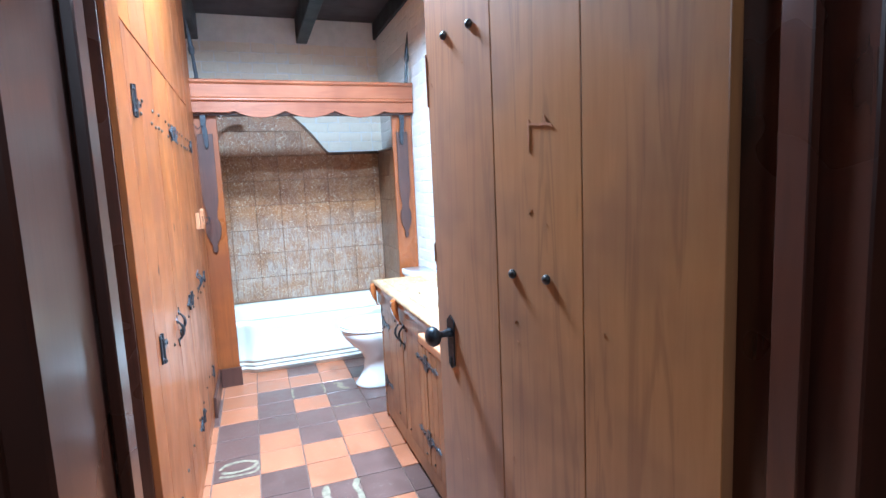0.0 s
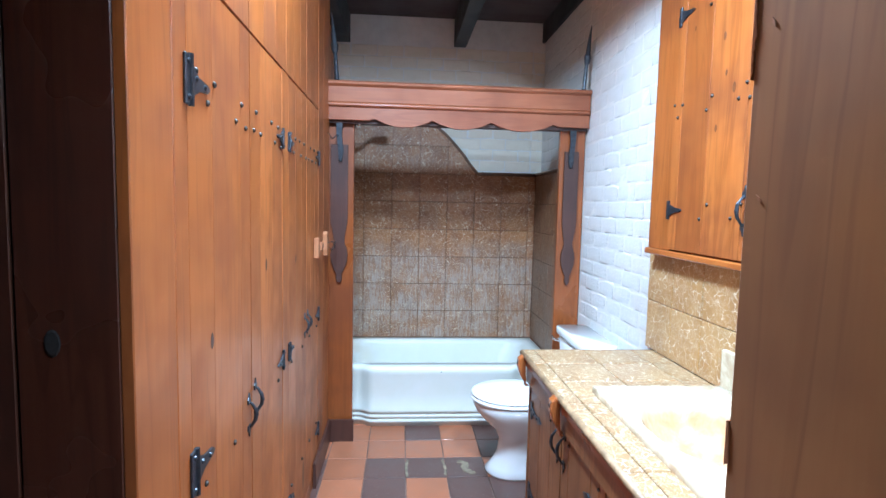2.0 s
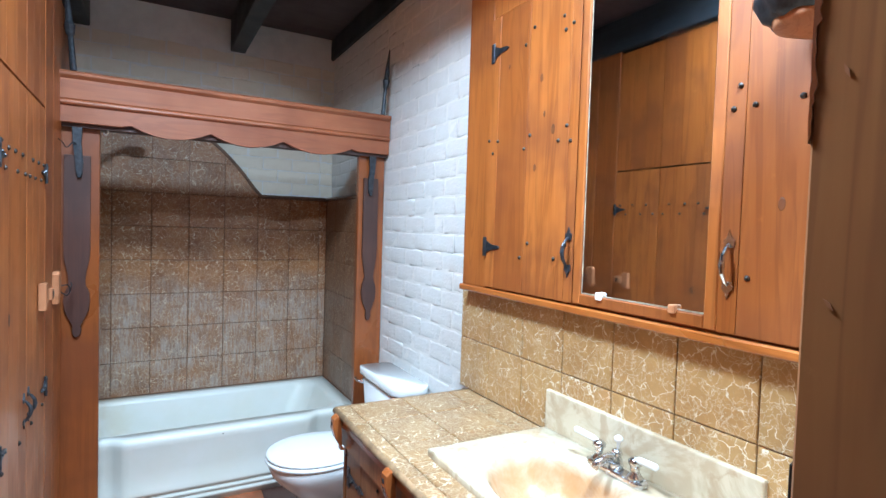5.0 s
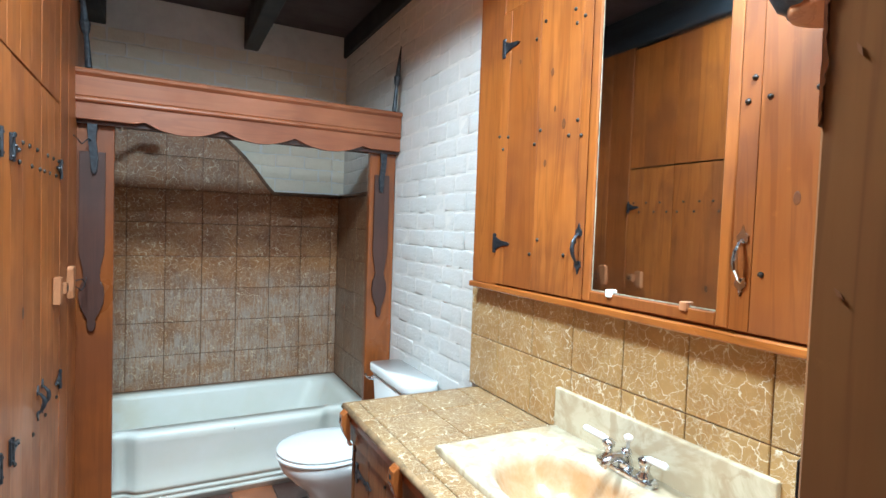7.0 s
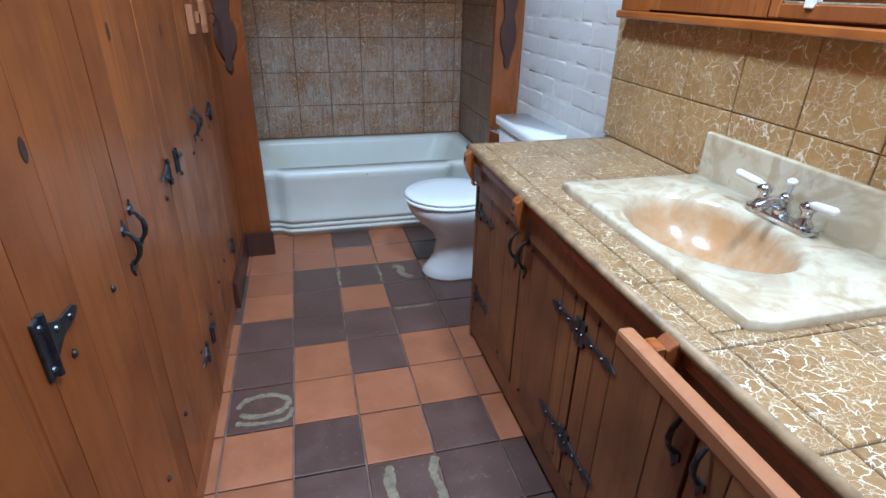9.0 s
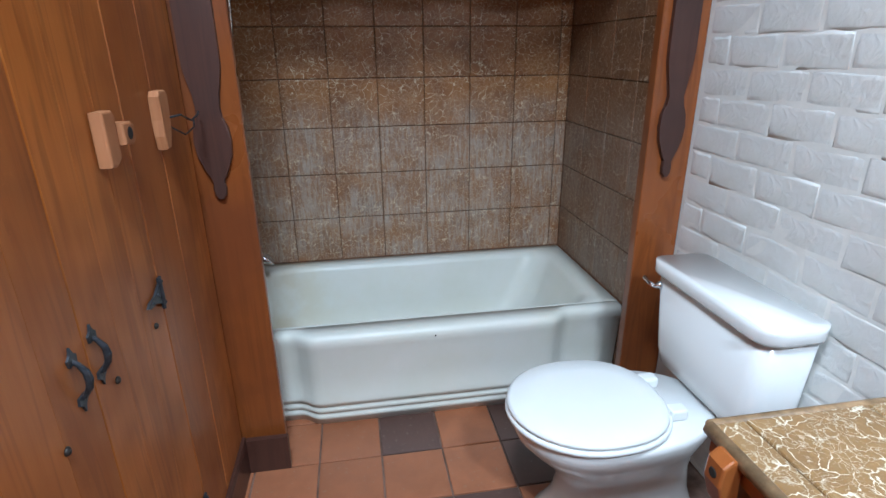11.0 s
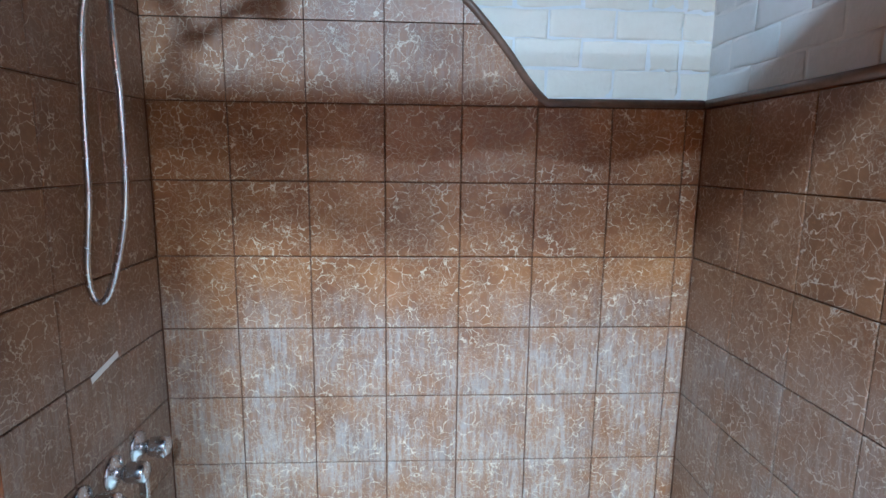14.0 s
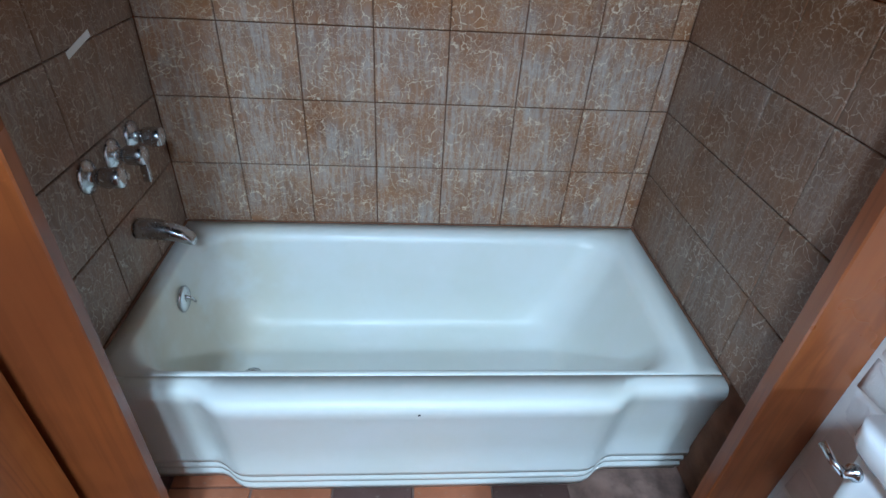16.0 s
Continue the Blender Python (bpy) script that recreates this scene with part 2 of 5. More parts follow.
def shower_tile(name, base, warm, vein, haze_amount, shuffle, cell, amount):
    m, nt, b = material(name, 0.4, 0, 0.05)
    v = place(nt, (1, 1, 1), shuffle)
    warp = nt.nodes.new("ShaderNodeTexNoise")
    warp.inputs["Scale"].default_value = 23
    warp.inputs["Detail"].default_value = 4
    nt.links.new(v, warp.inputs["Vector"])
    vm = nt.nodes.new("ShaderNodeVectorMath")
    vm.operation = "MULTIPLY_ADD"
    vm.inputs[1].default_value = (0.065, 0.065, 0.065)
    nt.links.new(warp.outputs["Color"], vm.inputs[0])
    nt.links.new(v, vm.inputs[2])
    edge = cells_of(nt, vm.outputs[0], cell)
    gate = noise_of(nt, v, 19, 4, 0.65)
    fork = noise_of(nt, v, 45, 3, 0.6)
    wide = ramp(nt, fork, 0.35, 0.75, 0.02, 0.085)
    line = maths(nt, "MULTIPLY", ramp(nt, edge, wide, 0.0), ramp(nt, gate, 0.40, 0.58))
    second = cells_of(nt, vm.outputs[0], cell * 2.1)
    line = maths(nt, "MAXIMUM", line, maths(nt, "MULTIPLY", maths(nt, "MULTIPLY", ramp(nt, second, 0.06, 0.0), ramp(nt, gate, 0.60, 0.45)), 0.45))
    info = nt.nodes.new("ShaderNodeObjectInfo")
    blotch = noise_of(nt, v, 7, 4, 0.6)
    col = mix(nt, ramp(nt, blotch, 0.3, 0.7), base, warm)
    col = mix(nt, maths(nt, "MULTIPLY", info.outputs["Random"], 0.3), col, tuple(c * 1.5 for c in base))
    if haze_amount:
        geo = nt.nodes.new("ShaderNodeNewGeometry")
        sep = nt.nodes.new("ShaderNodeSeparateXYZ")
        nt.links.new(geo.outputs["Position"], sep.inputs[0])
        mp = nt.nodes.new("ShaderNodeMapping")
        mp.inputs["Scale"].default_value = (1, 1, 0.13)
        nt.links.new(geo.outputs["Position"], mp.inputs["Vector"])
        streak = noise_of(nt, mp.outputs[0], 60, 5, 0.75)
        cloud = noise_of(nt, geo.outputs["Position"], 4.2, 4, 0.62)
        # Water scum low down; the upper band paints light coming over the cornice.
        scum_and_lit_band = maths(nt, "MAXIMUM", ramp(nt, sep.outputs[2], 1.20, 1.0), maths(nt, "MULTIPLY", maths(nt, "MULTIPLY", ramp(nt, sep.outputs[2], 1.62, 1.72), ramp(nt, sep.outputs[2], 1.98, 1.80)), 0.45))
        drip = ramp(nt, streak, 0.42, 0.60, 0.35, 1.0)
        haze = maths(nt, "MULTIPLY", maths(nt, "MULTIPLY", drip, ramp(nt, cloud, 0.30, 0.62, 0.12, 1.0)), scum_and_lit_band)
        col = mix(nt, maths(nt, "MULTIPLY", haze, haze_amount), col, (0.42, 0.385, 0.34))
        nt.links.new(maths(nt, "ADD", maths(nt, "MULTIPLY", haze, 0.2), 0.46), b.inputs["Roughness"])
    patch = noise_of(nt, v, 95, 4, 0.7)
    col = mix(nt, maths(nt, "MULTIPLY", ramp(nt, patch, 0.50, 0.75), 0.35), col, tuple(c * 1.5 for c in warm))
    col = mix(nt, maths(nt, "MULTIPLY", line, amount), col, vein)
    nt.links.new(col, b.inputs["Base Color"])
    relief(nt, b, maths(nt, "ADD", maths(nt, "MULTIPLY", line, 0.3), blotch), 0.2, 0.001)
    return m


def plain(name, colour, rough=0.5, metal=0.0, coat=0.0, vary=0.12, scale=12, bump=0.15, dist=0.001):
    m, nt, b = material(name, rough, metal, coat)
    v = place(nt, (1, 1, 1))
    a, c = noise_of(nt, v, scale, 4, 0.6), noise_of(nt, v, scale * 9, 3, 0.6)
    col = mix(nt, ramp(nt, a, 0.3, 0.7), tuple(x * (1 - vary) for x in colour), tuple(min(1, x * (1 + vary)) for x in colour))
    nt.links.new(col, b.inputs["Base Color"])
    if scale > 2:
        nt.links.new(ramp(nt, c, 0.3, 0.7, max(0.02, rough - 0.05), rough + 0.08), b.inputs["Roughness"])
    if bump:
        relief(nt, b, maths(nt, "ADD", a, maths(nt, "MULTIPLY", c, 0.4)), bump, dist)
    return m


def floor_tile(name, colour):
    m, nt, b = material(name, 0.42, 0, 0.1)
    info = nt.nodes.new("ShaderNodeObjectInfo")
    v = place(nt, (1, 1, 1), 5.0)
    a, c = noise_of(nt, v, 8, 5, 0.65), noise_of(nt, v, 70, 4, 0.6)
    col = mix(nt, ramp(nt, a, 0.3, 0.75), colour, tuple(x * 1.35 for x in colour))
    col = mix(nt, maths(nt, "MULTIPLY", info.outputs["Random"], 0.45), col, tuple(x * 0.7 for x in colour))
    col = mix(nt, maths(nt, "MULTIPLY", ramp(nt, c, 0.6, 0.75), 0.35), col, (0.30, 0.25, 0.19))
    nt.links.new(col, b.inputs["Base Color"])
    nt.links.new(ramp(nt, a, 0.3, 0.7, 0.34, 0.55), b.inputs["Roughness"])
    relief(nt, b, maths(nt, "ADD", a, maths(nt, "MULTIPLY", c, 0.3)), 0.3, 0.002)
    return m


BRICK = painted_brick("white_painted_brick", (0.72, 0.71, 0.69), (0.66, 0.65, 0.61))
CREAM = painted_brick("cream_painted_brick", (0.80, 0.73, 0.61), (0.75, 0.67, 0.54))
PLASTER = plain("white_plaster", (0.76, 0.74, 0.70), 0.6, vary=0.05, bump=0.3, dist=0.003)
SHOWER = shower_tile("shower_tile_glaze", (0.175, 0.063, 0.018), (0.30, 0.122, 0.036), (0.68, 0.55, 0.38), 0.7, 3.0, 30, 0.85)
# Side-wall copy with less haze, its colour darkened for the shade there.
SHOWER_SIDE = shower_tile("shower_tile_glaze_shaded", (0.135, 0.058, 0.024), (0.21, 0.098, 0.042), (0.54, 0.45, 0.35), 0.4, 3.0, 30, 0.75)
# Splash glaze lightened, worktop dirtier and darkened: colour makes up for the overhead light.
COUNTER_T = shower_tile("counter_tile_glaze", (0.33, 0.175, 0.060), (0.44, 0.26, 0.10), (0.80, 0.74, 0.60), 0.0, 3.0, 25, 0.9)
COUNTER_D = shower_tile("worktop_tile_glaze", (0.19, 0.100, 0.040), (0.28, 0.160, 0.064), (0.78, 0.70, 0.54), 0.0, 3.0, 36, 1.0)
GROUT = plain("dark_grout", (0.15, 0.065, 0.032), 0.85, vary=0.3)
GROUT_C = plain("counter_grout", (0.26, 0.155, 0.085), 0.85, vary=0.3)
GROUT_F = plain("floor_grout", (0.17, 0.10, 0.075), 0.9, vary=0.4)
EDGE_T = plain("glazed_edge", (0.14, 0.075, 0.045), 0.5, vary=0.3, coat=0.2)
WORN_EDGE = plain("worn_tile_edge", (0.27, 0.165, 0.085), 0.5, vary=0.35, scale=25)
TERRA = floor_tile("terracotta_tile", (0.31, 0.108, 0.050))
UMBER = floor_tile("dark_brown_tile", (0.095, 0.048, 0.038))
ENAMEL = plain("bath_enamel", (0.77, 0.77, 0.70), 0.42, coat=0.05, vary=0.03, bump=0.0)
nt_, b_ = ENAMEL.node_tree, ENAMEL.node_tree.nodes["Principled BSDF"]
tint = noise_of(nt_, place(nt_), 3.2, 4, 0.6)
spots = nt_.nodes.new("ShaderNodeSeparateXYZ")
nt_.links.new(place(nt_), spots.inputs[0])
near_drain = maths(nt_, "MULTIPLY", ramp(nt_, spots.outputs[0], 0.45, 0.10), ramp(nt_, tint, 0.42, 0.62))
near_drain = maths(nt_, "MULTIPLY", near_drain, ramp(nt_, spots.outputs[1], -0.62, -0.5))
nt_.links.new(mix(nt_, maths(nt_, "MULTIPLY", near_drain, 0.35), mix(nt_, ramp(nt_, tint, 0.3, 0.7), (0.71, 0.71, 0.66), (0.67, 0.67, 0.59)), (0.55, 0.40, 0.20)), b_.inputs["Base Color"])
CERAMIC = plain("toilet_china", (0.80, 0.80, 0.79), 0.14, coat=0.4, vary=0.02, scale=1.2, bump=0.0)
SEAT = plain("toilet_seat_plastic", (0.80, 0.81, 0.80), 0.3, vary=0.02, scale=1.2, bump=0.0)
CHROME = plain("worn_chrome", (0.60, 0.61, 0.63), 0.2, 1.0, vary=0.08, bump=0.0)
IRON = plain("black_iron", (0.042, 0.046, 0.054), 0.38, 0.6, vary=0.4, scale=60, bump=0.4)
NAIL = plain("dull_nail", (0.06, 0.05, 0.045), 0.45, 0.7, vary=0.4, scale=60)
# Near-black for chip and knot, and for shade painted in gaps and holes.
DARK = plain("dark_marks_and_gap_shade", (0.01, 0.007, 0.005), 0.9, vary=0.3)
STAIN = plain("old_cement_stain", (0.20, 0.155, 0.10), 0.8, vary=0.3, scale=30)


# ---- the large structure ----
P = 0.208
RIM = 0.40
WX = 1.58
bm = bmesh.new()
box(bm, -0.9, 3.0, -7.6, 0.3, -0.12, -0.008)
structure("floor", bm, GROUT_F)

bm = bmesh.new()
box(bm, WX + 0.0014, WX + 0.15, -4.229, 0.27, 0, CEIL + 0.1)
structure("wall_east", bm, PLASTER)
bm = bmesh.new()
box(bm, -0.15, WX, 0.135, 0.27, 0, CEIL + 0.1)
structure("wall_north", bm, PLASTER)
bm = bmesh.new()
box(bm, -0.66, -0.60, -3.0, 0.27, 0, CEIL + 0.1)
box(bm, -0.60, -0.15, 0.135, 0.27, 0, CEIL + 0.1)
structure("wall_west", bm, PLASTER)

# wall with the doorway, and the hall behind it
bm = bmesh.new()
box(bm, -0.9, 0.215, -4.36, -4.23, 0, CEIL + 0.1)
box(bm, 1.10, 3.0, -4.36, -4.23, 0, CEIL + 0.1)
box(bm, 0.215, 1.10, -4.36, -4.23, 2.08, CEIL + 0.1)
structure("wall_doorway", bm, JAMB_W)
bm = bmesh.new()
box(bm, -0.9, -0.8, -7.6, -2.9, 0, CEIL + 0.1)
box(bm, 2.9, 3.0, -7.6, -4.36, 0, CEIL + 0.1)
box(bm, -0.8, 2.9, -7.6, -7.5, 0, CEIL + 0.1)
structure("wall_hall", bm, JAMB_W)

# ceiling with the skylight well and the added second opening
bm = bmesh.new()
T = 0.05
ax0, ax1, ay0, ay1 = SKYLIGHT_AND_FILL[0]
bx0, bx1, by0, by1 = SKYLIGHT_AND_FILL[1]
for b_ in ((-0.9, 3.0, ay1, 0.3), (-0.9, ax0, by1, ay1), (ax1, 3.0, ay0, ay1), (ax0, 3.0, by1, ay0), (-0.9, bx0, by0, by1), (bx1, 3.0, by0, by1), (-0.9, 3.0, -7.6, by0)):
    box(bm, *b_, CEIL, CEIL + T)
structure("ceiling", bm, CEIL_W)
# The second well and frame go with the added, unseen opening.
for x0, x1, y0, y1 in SKYLIGHT_AND_FILL:
    bm = bmesh.new()
    for b_ in ((x0 - 0.02, x0, y0 - 0.02, y1 + 0.02), (x1, x1 + 0.02, y0 - 0.02, y1 + 0.02), (x0, x1, y0 - 0.02, y0), (x0, x1, y1, y1 + 0.02)):
        box(bm, *b_, CEIL + T + 0.001, WELL)
    structure("skylight_and_fill_well", bm, PLASTER)
    bm = bmesh.new()
    for x in (x0 - 0.02, x1 - 0.02):
        box(bm, x, x + 0.04, y0, y1, WELL + 0.001, WELL + 0.04, 0.003)
    for y in (y0 - 0.02, y1 - 0.02):
        box(bm, x0 - 0.02, x1 + 0.02, y, y + 0.04, WELL + 0.041, WELL + 0.08, 0.003)
    structure("window_frame", bm, PLASTER)

# ceiling beams
for x0, x1, zb in ((-0.6, 0.085, 2.62), (0.868, 0.962, 2.62), (1.553, 1.579, 2.68)):
    y0, y1 = (-3.1 if x0 < 0 else -4.22), 0.134
    bm = bmesh.new()
    box(bm, x0, x1, y0, y1, zb, CEIL - 0.002, 0.006)
    tagged(finish("beam", bm, BEAM_W, None, "dark stained ceiling beam along the room", False), category="beam", group="ceiling beams")

# upper tub wall of painted brick, kept shallow
def brick_mesh(name, w, h, d, seed, paint):
    rnd = random.Random(seed)
    bm = bmesh.new()
    j = lambda s: rnd.uniform(-s, s)
    back = [(-w / 2, 0, -h / 2), (w / 2, 0, -h / 2), (w / 2, 0, h / 2), (-w / 2, 0, h / 2)]
    b = min(0.012, h / 5)
    ring = [(-1, -1), (-0.33, -1), (0.33, -1), (1, -1), (1, 1), (0.33, 1), (-0.33, 1), (-1, 1)]
    n = len(ring)
    edge = [(w / 2 * sx, 0.012, h / 2 * sz) for sx, sz in ring]
    mid = [(x * 0.995 + j(0.004), -d * 0.6 + j(0.0006), z + j(0.004)) for x, _, z in edge]
    front = [((w / 2 - b * 0.55 * abs(sx) ** 4) * sx + j(0.003), -d * 0.95 + j(0.0008), (h / 2 - b * 0.55) * sz + j(0.003)) for sx, sz in ring]
    inner = [(x * 0.93, -d + j(0.0008), z * 0.72) for x, _, z in front]
    rows = [[bm.verts.new(p) for p in rr] for rr in (edge, mid, front, inner)]
    for r0, r1 in zip(rows, rows[1:]):
        for k in range(n):
            bm.faces.new((r0[k], r0[(k + 1) % n], r1[(k + 1) % n], r1[k]))
    f = rows[3]
    for quad in ((0, 1, 6, 7), (1, 2, 5, 6), (2, 3, 4, 5)):
        bm.faces.new([f[q] for q in quad])
    me = bpy.data.meshes.new(name)
    bm.to_mesh(me)
    bm.free()
    me.materials.append(paint)
    for p in me.polygons:
        p.use_smooth = True
    return me


def piece(name, mesh, parent, loc, rot=(0, 0, 0)):
    ob = new(name, mesh)
    ob.parent = parent
    ob.matrix_basis = pose(*loc, *rot)
    return ob


# slab behind the shower tiles: back wall with the swept top, then the two ends
CURVE = [(0.0, 2.064), (0.56, 2.064), (0.635, 2.055), (0.70, 2.03), (0.755, 1.995), (0.81, 1.95), (0.865, 1.895), (0.915, 1.84), (0.96, 1.785), (1.0, 1.73), (1.035, 1.69), (1.065, 1.665)]
bm = bmesh.new()
prism(bm, [(-0.06, RIM), (WX, RIM), (WX, 1.655)] + [(x, z - 0.004) for x, z in CURVE[::-1]] + [(-0.06, 2.06)], "y", 0.006, 0.134)
structure("tile_backing_north", bm, GROUT)
bm = bmesh.new()
box(bm, 1.514, WX - 0.001, -0.840, 0.004, 0.0, 1.655)
structure("tile_backing_east", bm, GROUT)
bm = bmesh.new()
box(bm, -0.12, -0.006, -0.850, 0.004, 0.0, 2.06)
structure("tile_backing_west", bm, GROUT)
bm = bmesh.new()
box(bm, -0.12, -0.012, -0.95, 0.134, 2.062, CEIL - 0.002)
structure("panel_west", bm, PINE)
# glazed ledge along the top of the tiles
bm = bmesh.new()
tube(bm, [(x, 0.004, z - 0.006) for x, z in CURVE] + [(1.50, 0.004, 1.662)], 0.012, 8)
box(bm, 1.05, 1.505, 0.006, 0.134, 1.655, 1.668, 0.003)
tube(bm, [(1.51, 0.0, 1.662), (1.51, -0.838, 1.662)], 0.012, 8)
box(bm, 1.514, WX - 0.002, -0.838, 0.0, 1.655, 1.668, 0.003)
structure("trim_tile_ledge", bm, EDGE_T, True)


# ---- bathtub ----
def bathtub():
    tub = thing("bathtub", (0.754, -0.38, 0), "white enamelled alcove bathtub with a stepped ribbed apron and rust marks", "bathtub")
    n = 48
    def ring(x0, x1, y0, y1, z, r, dx=0.0):
        pts, per = [], n // 4
        for cx, cy, a0 in ((x1 - r, y1 - r, 0), (x0 + r, y1 - r, 90), (x0 + r, y0 + r, 180), (x1 - r, y0 + r, 270)):
            for k in range(per):
                a = radians(a0 + 90 * k / (per - 1))
                pts.append((cx + r * math.cos(a), cy + r * math.sin(a), z))
        return pts
    bm = bmesh.new()
    X0, X1, Y0, Y1 = 0.004, 1.505, -0.668, -0.003
    rings = [ring(X0, X1, Y0, Y1, RIM - 0.03, 0.004), ring(X0, X1, Y0, Y1, RIM, 0.004),
             ring(0.052, 1.425, -0.655, -0.060, RIM - 0.001, 0.10), ring(0.058, 1.41, -0.645, -0.072, RIM - 0.008, 0.11), ring(0.063, 1.395, -0.634, -0.082, RIM - 0.03, 0.12),
             ring(0.090, 1.32, -0.610, -0.105, 0.20, 0.13), ring(0.130, 1.25, -0.585, -0.13, 0.09, 0.13), ring(0.20, 1.20, -0.56, -0.16, 0.062, 0.11), ring(0.26, 1.12, -0.50, -0.22, 0.055, 0.08)]
    loft(bm, rings, cap0=False, cap1=True)
    part("basin", bm, ENAMEL, tub, "", True)
    # apron: ends set back, middle forward, three ribs at the foot
    bm = bmesh.new()
    prof = [(0.0, 0.046), (0.022, 0.044), (0.028, 0.034), (0.042, 0.033), (0.048, 0.041), (0.054, 0.041), (0.060, 0.031), (0.074, 0.030), (0.080, 0.038), (0.086, 0.038), (0.092, 0.027), (0.110, 0.024), (0.125, 0.030), (0.22, 0.022), (0.31, 0.012), (0.345, 0.005), (0.368, 0.0), (0.382, 0.002), (0.392, 0.008), (0.398, 0.018), (0.400, 0.030)]
    cols = [(0.006, -0.712), (0.10, -0.712), (0.225, -0.712), (0.245, -0.714), (0.265, -0.724), (0.290, -0.744), (0.310, -0.753), (0.335, -0.756), (0.75, -0.757), (1.185, -0.756), (1.21, -0.753), (1.23, -0.744), (1.255, -0.724), (1.275, -0.714), (1.295, -0.712), (1.40, -0.712), (1.503, -0.712)]
    grid = []
    for x, e in cols:
        grid.append([bm.verts.new((x, e + d, z)) for z, d in prof] + [bm.verts.new((x, -0.6685, RIM))])
    for c0, c1 in zip(grid, grid[1:]):
        for i in range(len(prof)):
            bm.faces.new((c0[i], c1[i], c1[i + 1], c0[i + 1]))
    ob = part("apron", bm, ENAMEL, tub, "ribbed enamelled apron with a chip", True)
    mod = ob.modifiers.new("thick", "SOLIDIFY")
    mod.thickness, mod.offset = 0.003, -1
    bm = bmesh.new()
    lathe(bm, [(0.040, 0.0), (0.040, 0.007), (0.034, 0.011), (0.012, 0.013)], (0.070, -0.30, 0.315), "x", 20)
    tube(bm, [(0.080, -0.305, 0.33), (0.095, -0.295, 0.315), (0.098, -0.283, 0.292)], [0.006, 0.005, 0.004], 8)
    part("overflow_plate", bm, CHROME, tub, "chrome overflow plate with a lever", True)
    bm = bmesh.new()
    lathe(bm, [(0.028, 0.0), (0.028, 0.003), (0.018, 0.004), (0.008, 0.002)], (0.245, -0.36, 0.057), "z", 18)
    part("drain", bm, CHROME, tub, "chrome drain", True)
    bm = bmesh.new()
    lathe(bm, [(0.0035, 0), (0.002, 0.0012)], (0.755, -0.7575, 0.368), "y", 7)
    part("chip", bm, DARK, tub, "dark chip in the enamel")
    return tub


bathtub()
bm = bmesh.new()
tube(bm, [(0.006, -0.004, RIM + 0.001), (1.50, -0.004, RIM + 0.001)], 0.004, 6)
tube(bm, [(0.004, -0.74, RIM + 0.001), (0.004, -0.004, RIM + 0.001)], 0.004, 6)
tube(bm, [(1.504, -0.70, RIM + 0.001), (1.504, -0.004, RIM + 0.001)], 0.004, 6)
structure("trim_tub_caulk", bm, GROUT)


# ---- tub surround: posts, cornice with scalloped valance ----
def plaque_outline(cx, z_top, z_bot, w):
    """Half outline of the cut-out board, mirrored."""
    h = z_top - z_bot
    half = [(0.0, 0.12), (0.012, 0.30), (0.030, 0.36), (0.045, 0.31), (0.054, 0.22), (0.062, 0.42), (0.085, 0.62), (0.12, 0.92), (0.16, 1.0), (0.195, 0.95), (0.215, 0.80), (0.222, 0.62), (0.25, 0.56), (0.285, 0.62), (0.32, 0.84), (0.355, 0.97), (0.40, 1.0), (h, 1.0)]
    right = [(cx + w / 2 * u, z_bot + v) for v, u in half]
    left = [(cx - w / 2 * u, z_bot + v) for v, u in half[::-1]]
    return right + left


for side, x0, x1, cx, pw, yb in (("w", 0.035, 0.210, 0.128, 0.098, -0.852), ("e", 1.424, 1.576, 1.492, 0.085, -0.842)):
    post = thing("tub_post", ((x0 + x1) / 2, -0.85, 0), "reddish varnished board post beside the bathtub" if side == "w" else "narrow reddish varnished board post beside the white brick wall", "post", "posts beside the bathtub")
    solid("board", POST_W, post, (x0, x1, -0.88, yb, 0.0, 1.886), bev=0.003)
    bm = bmesh.new()
    prism(bm, plaque_outline(cx, 1.75, 0.95, pw), "y", -0.898, -0.881, 0.003)
    part("plaque", bm, PLAQUE_W, post, "dark cut-out board with a spade foot")
    # iron strap that runs up behind the cornice and ends in a spear
    bm = bmesh.new()
    k = 1 if side == "w" else -1
    prism(bm, [(cx + 0.008 * k - 0.006, 1.652), (cx + 0.008 * k + 0.006, 1.652), (cx + 0.008 * k + 0.012, 1.672), (cx + 0.008 * k + 0.015, 1.72), (cx + 0.015, 1.80), (cx + 0.020, 1.87), (cx - 0.020, 1.87), (cx - 0.015, 1.80), (cx + 0.008 * k - 0.015, 1.72), (cx + 0.008 * k - 0.012, 1.672)], "y", -0.914, -0.899, 0.003)
    part("lower_strap", bm, IRON, post, "black iron strap end", False)

cor = thing("cornice", (0.80, -0.95, 1.87), "reddish moulded wooden cornice with a scalloped valance over the bathtub", "cornice")
bm = bmesh.new()
edge = [(0.03, 2.02), (1.577, 2.02), (1.577, 1.885), (1.40, 1.885)]
scal = []
for a, b in ((1.36, 1.00), (0.995, 0.66), (0.655, 0.33)):
    for i in range(9):
        u = i / 8
        scal.append((a + (b - a) * u, 1.898 - 0.046 * math.sin(math.pi * u) ** 0.8))
edge += scal + [(0.29, 1.885), (0.03, 1.885)]
prism(bm, edge, "y", -0.935, -0.912, 0.002)
part("valance", bm, PINE_X, cor, "scalloped valance board")
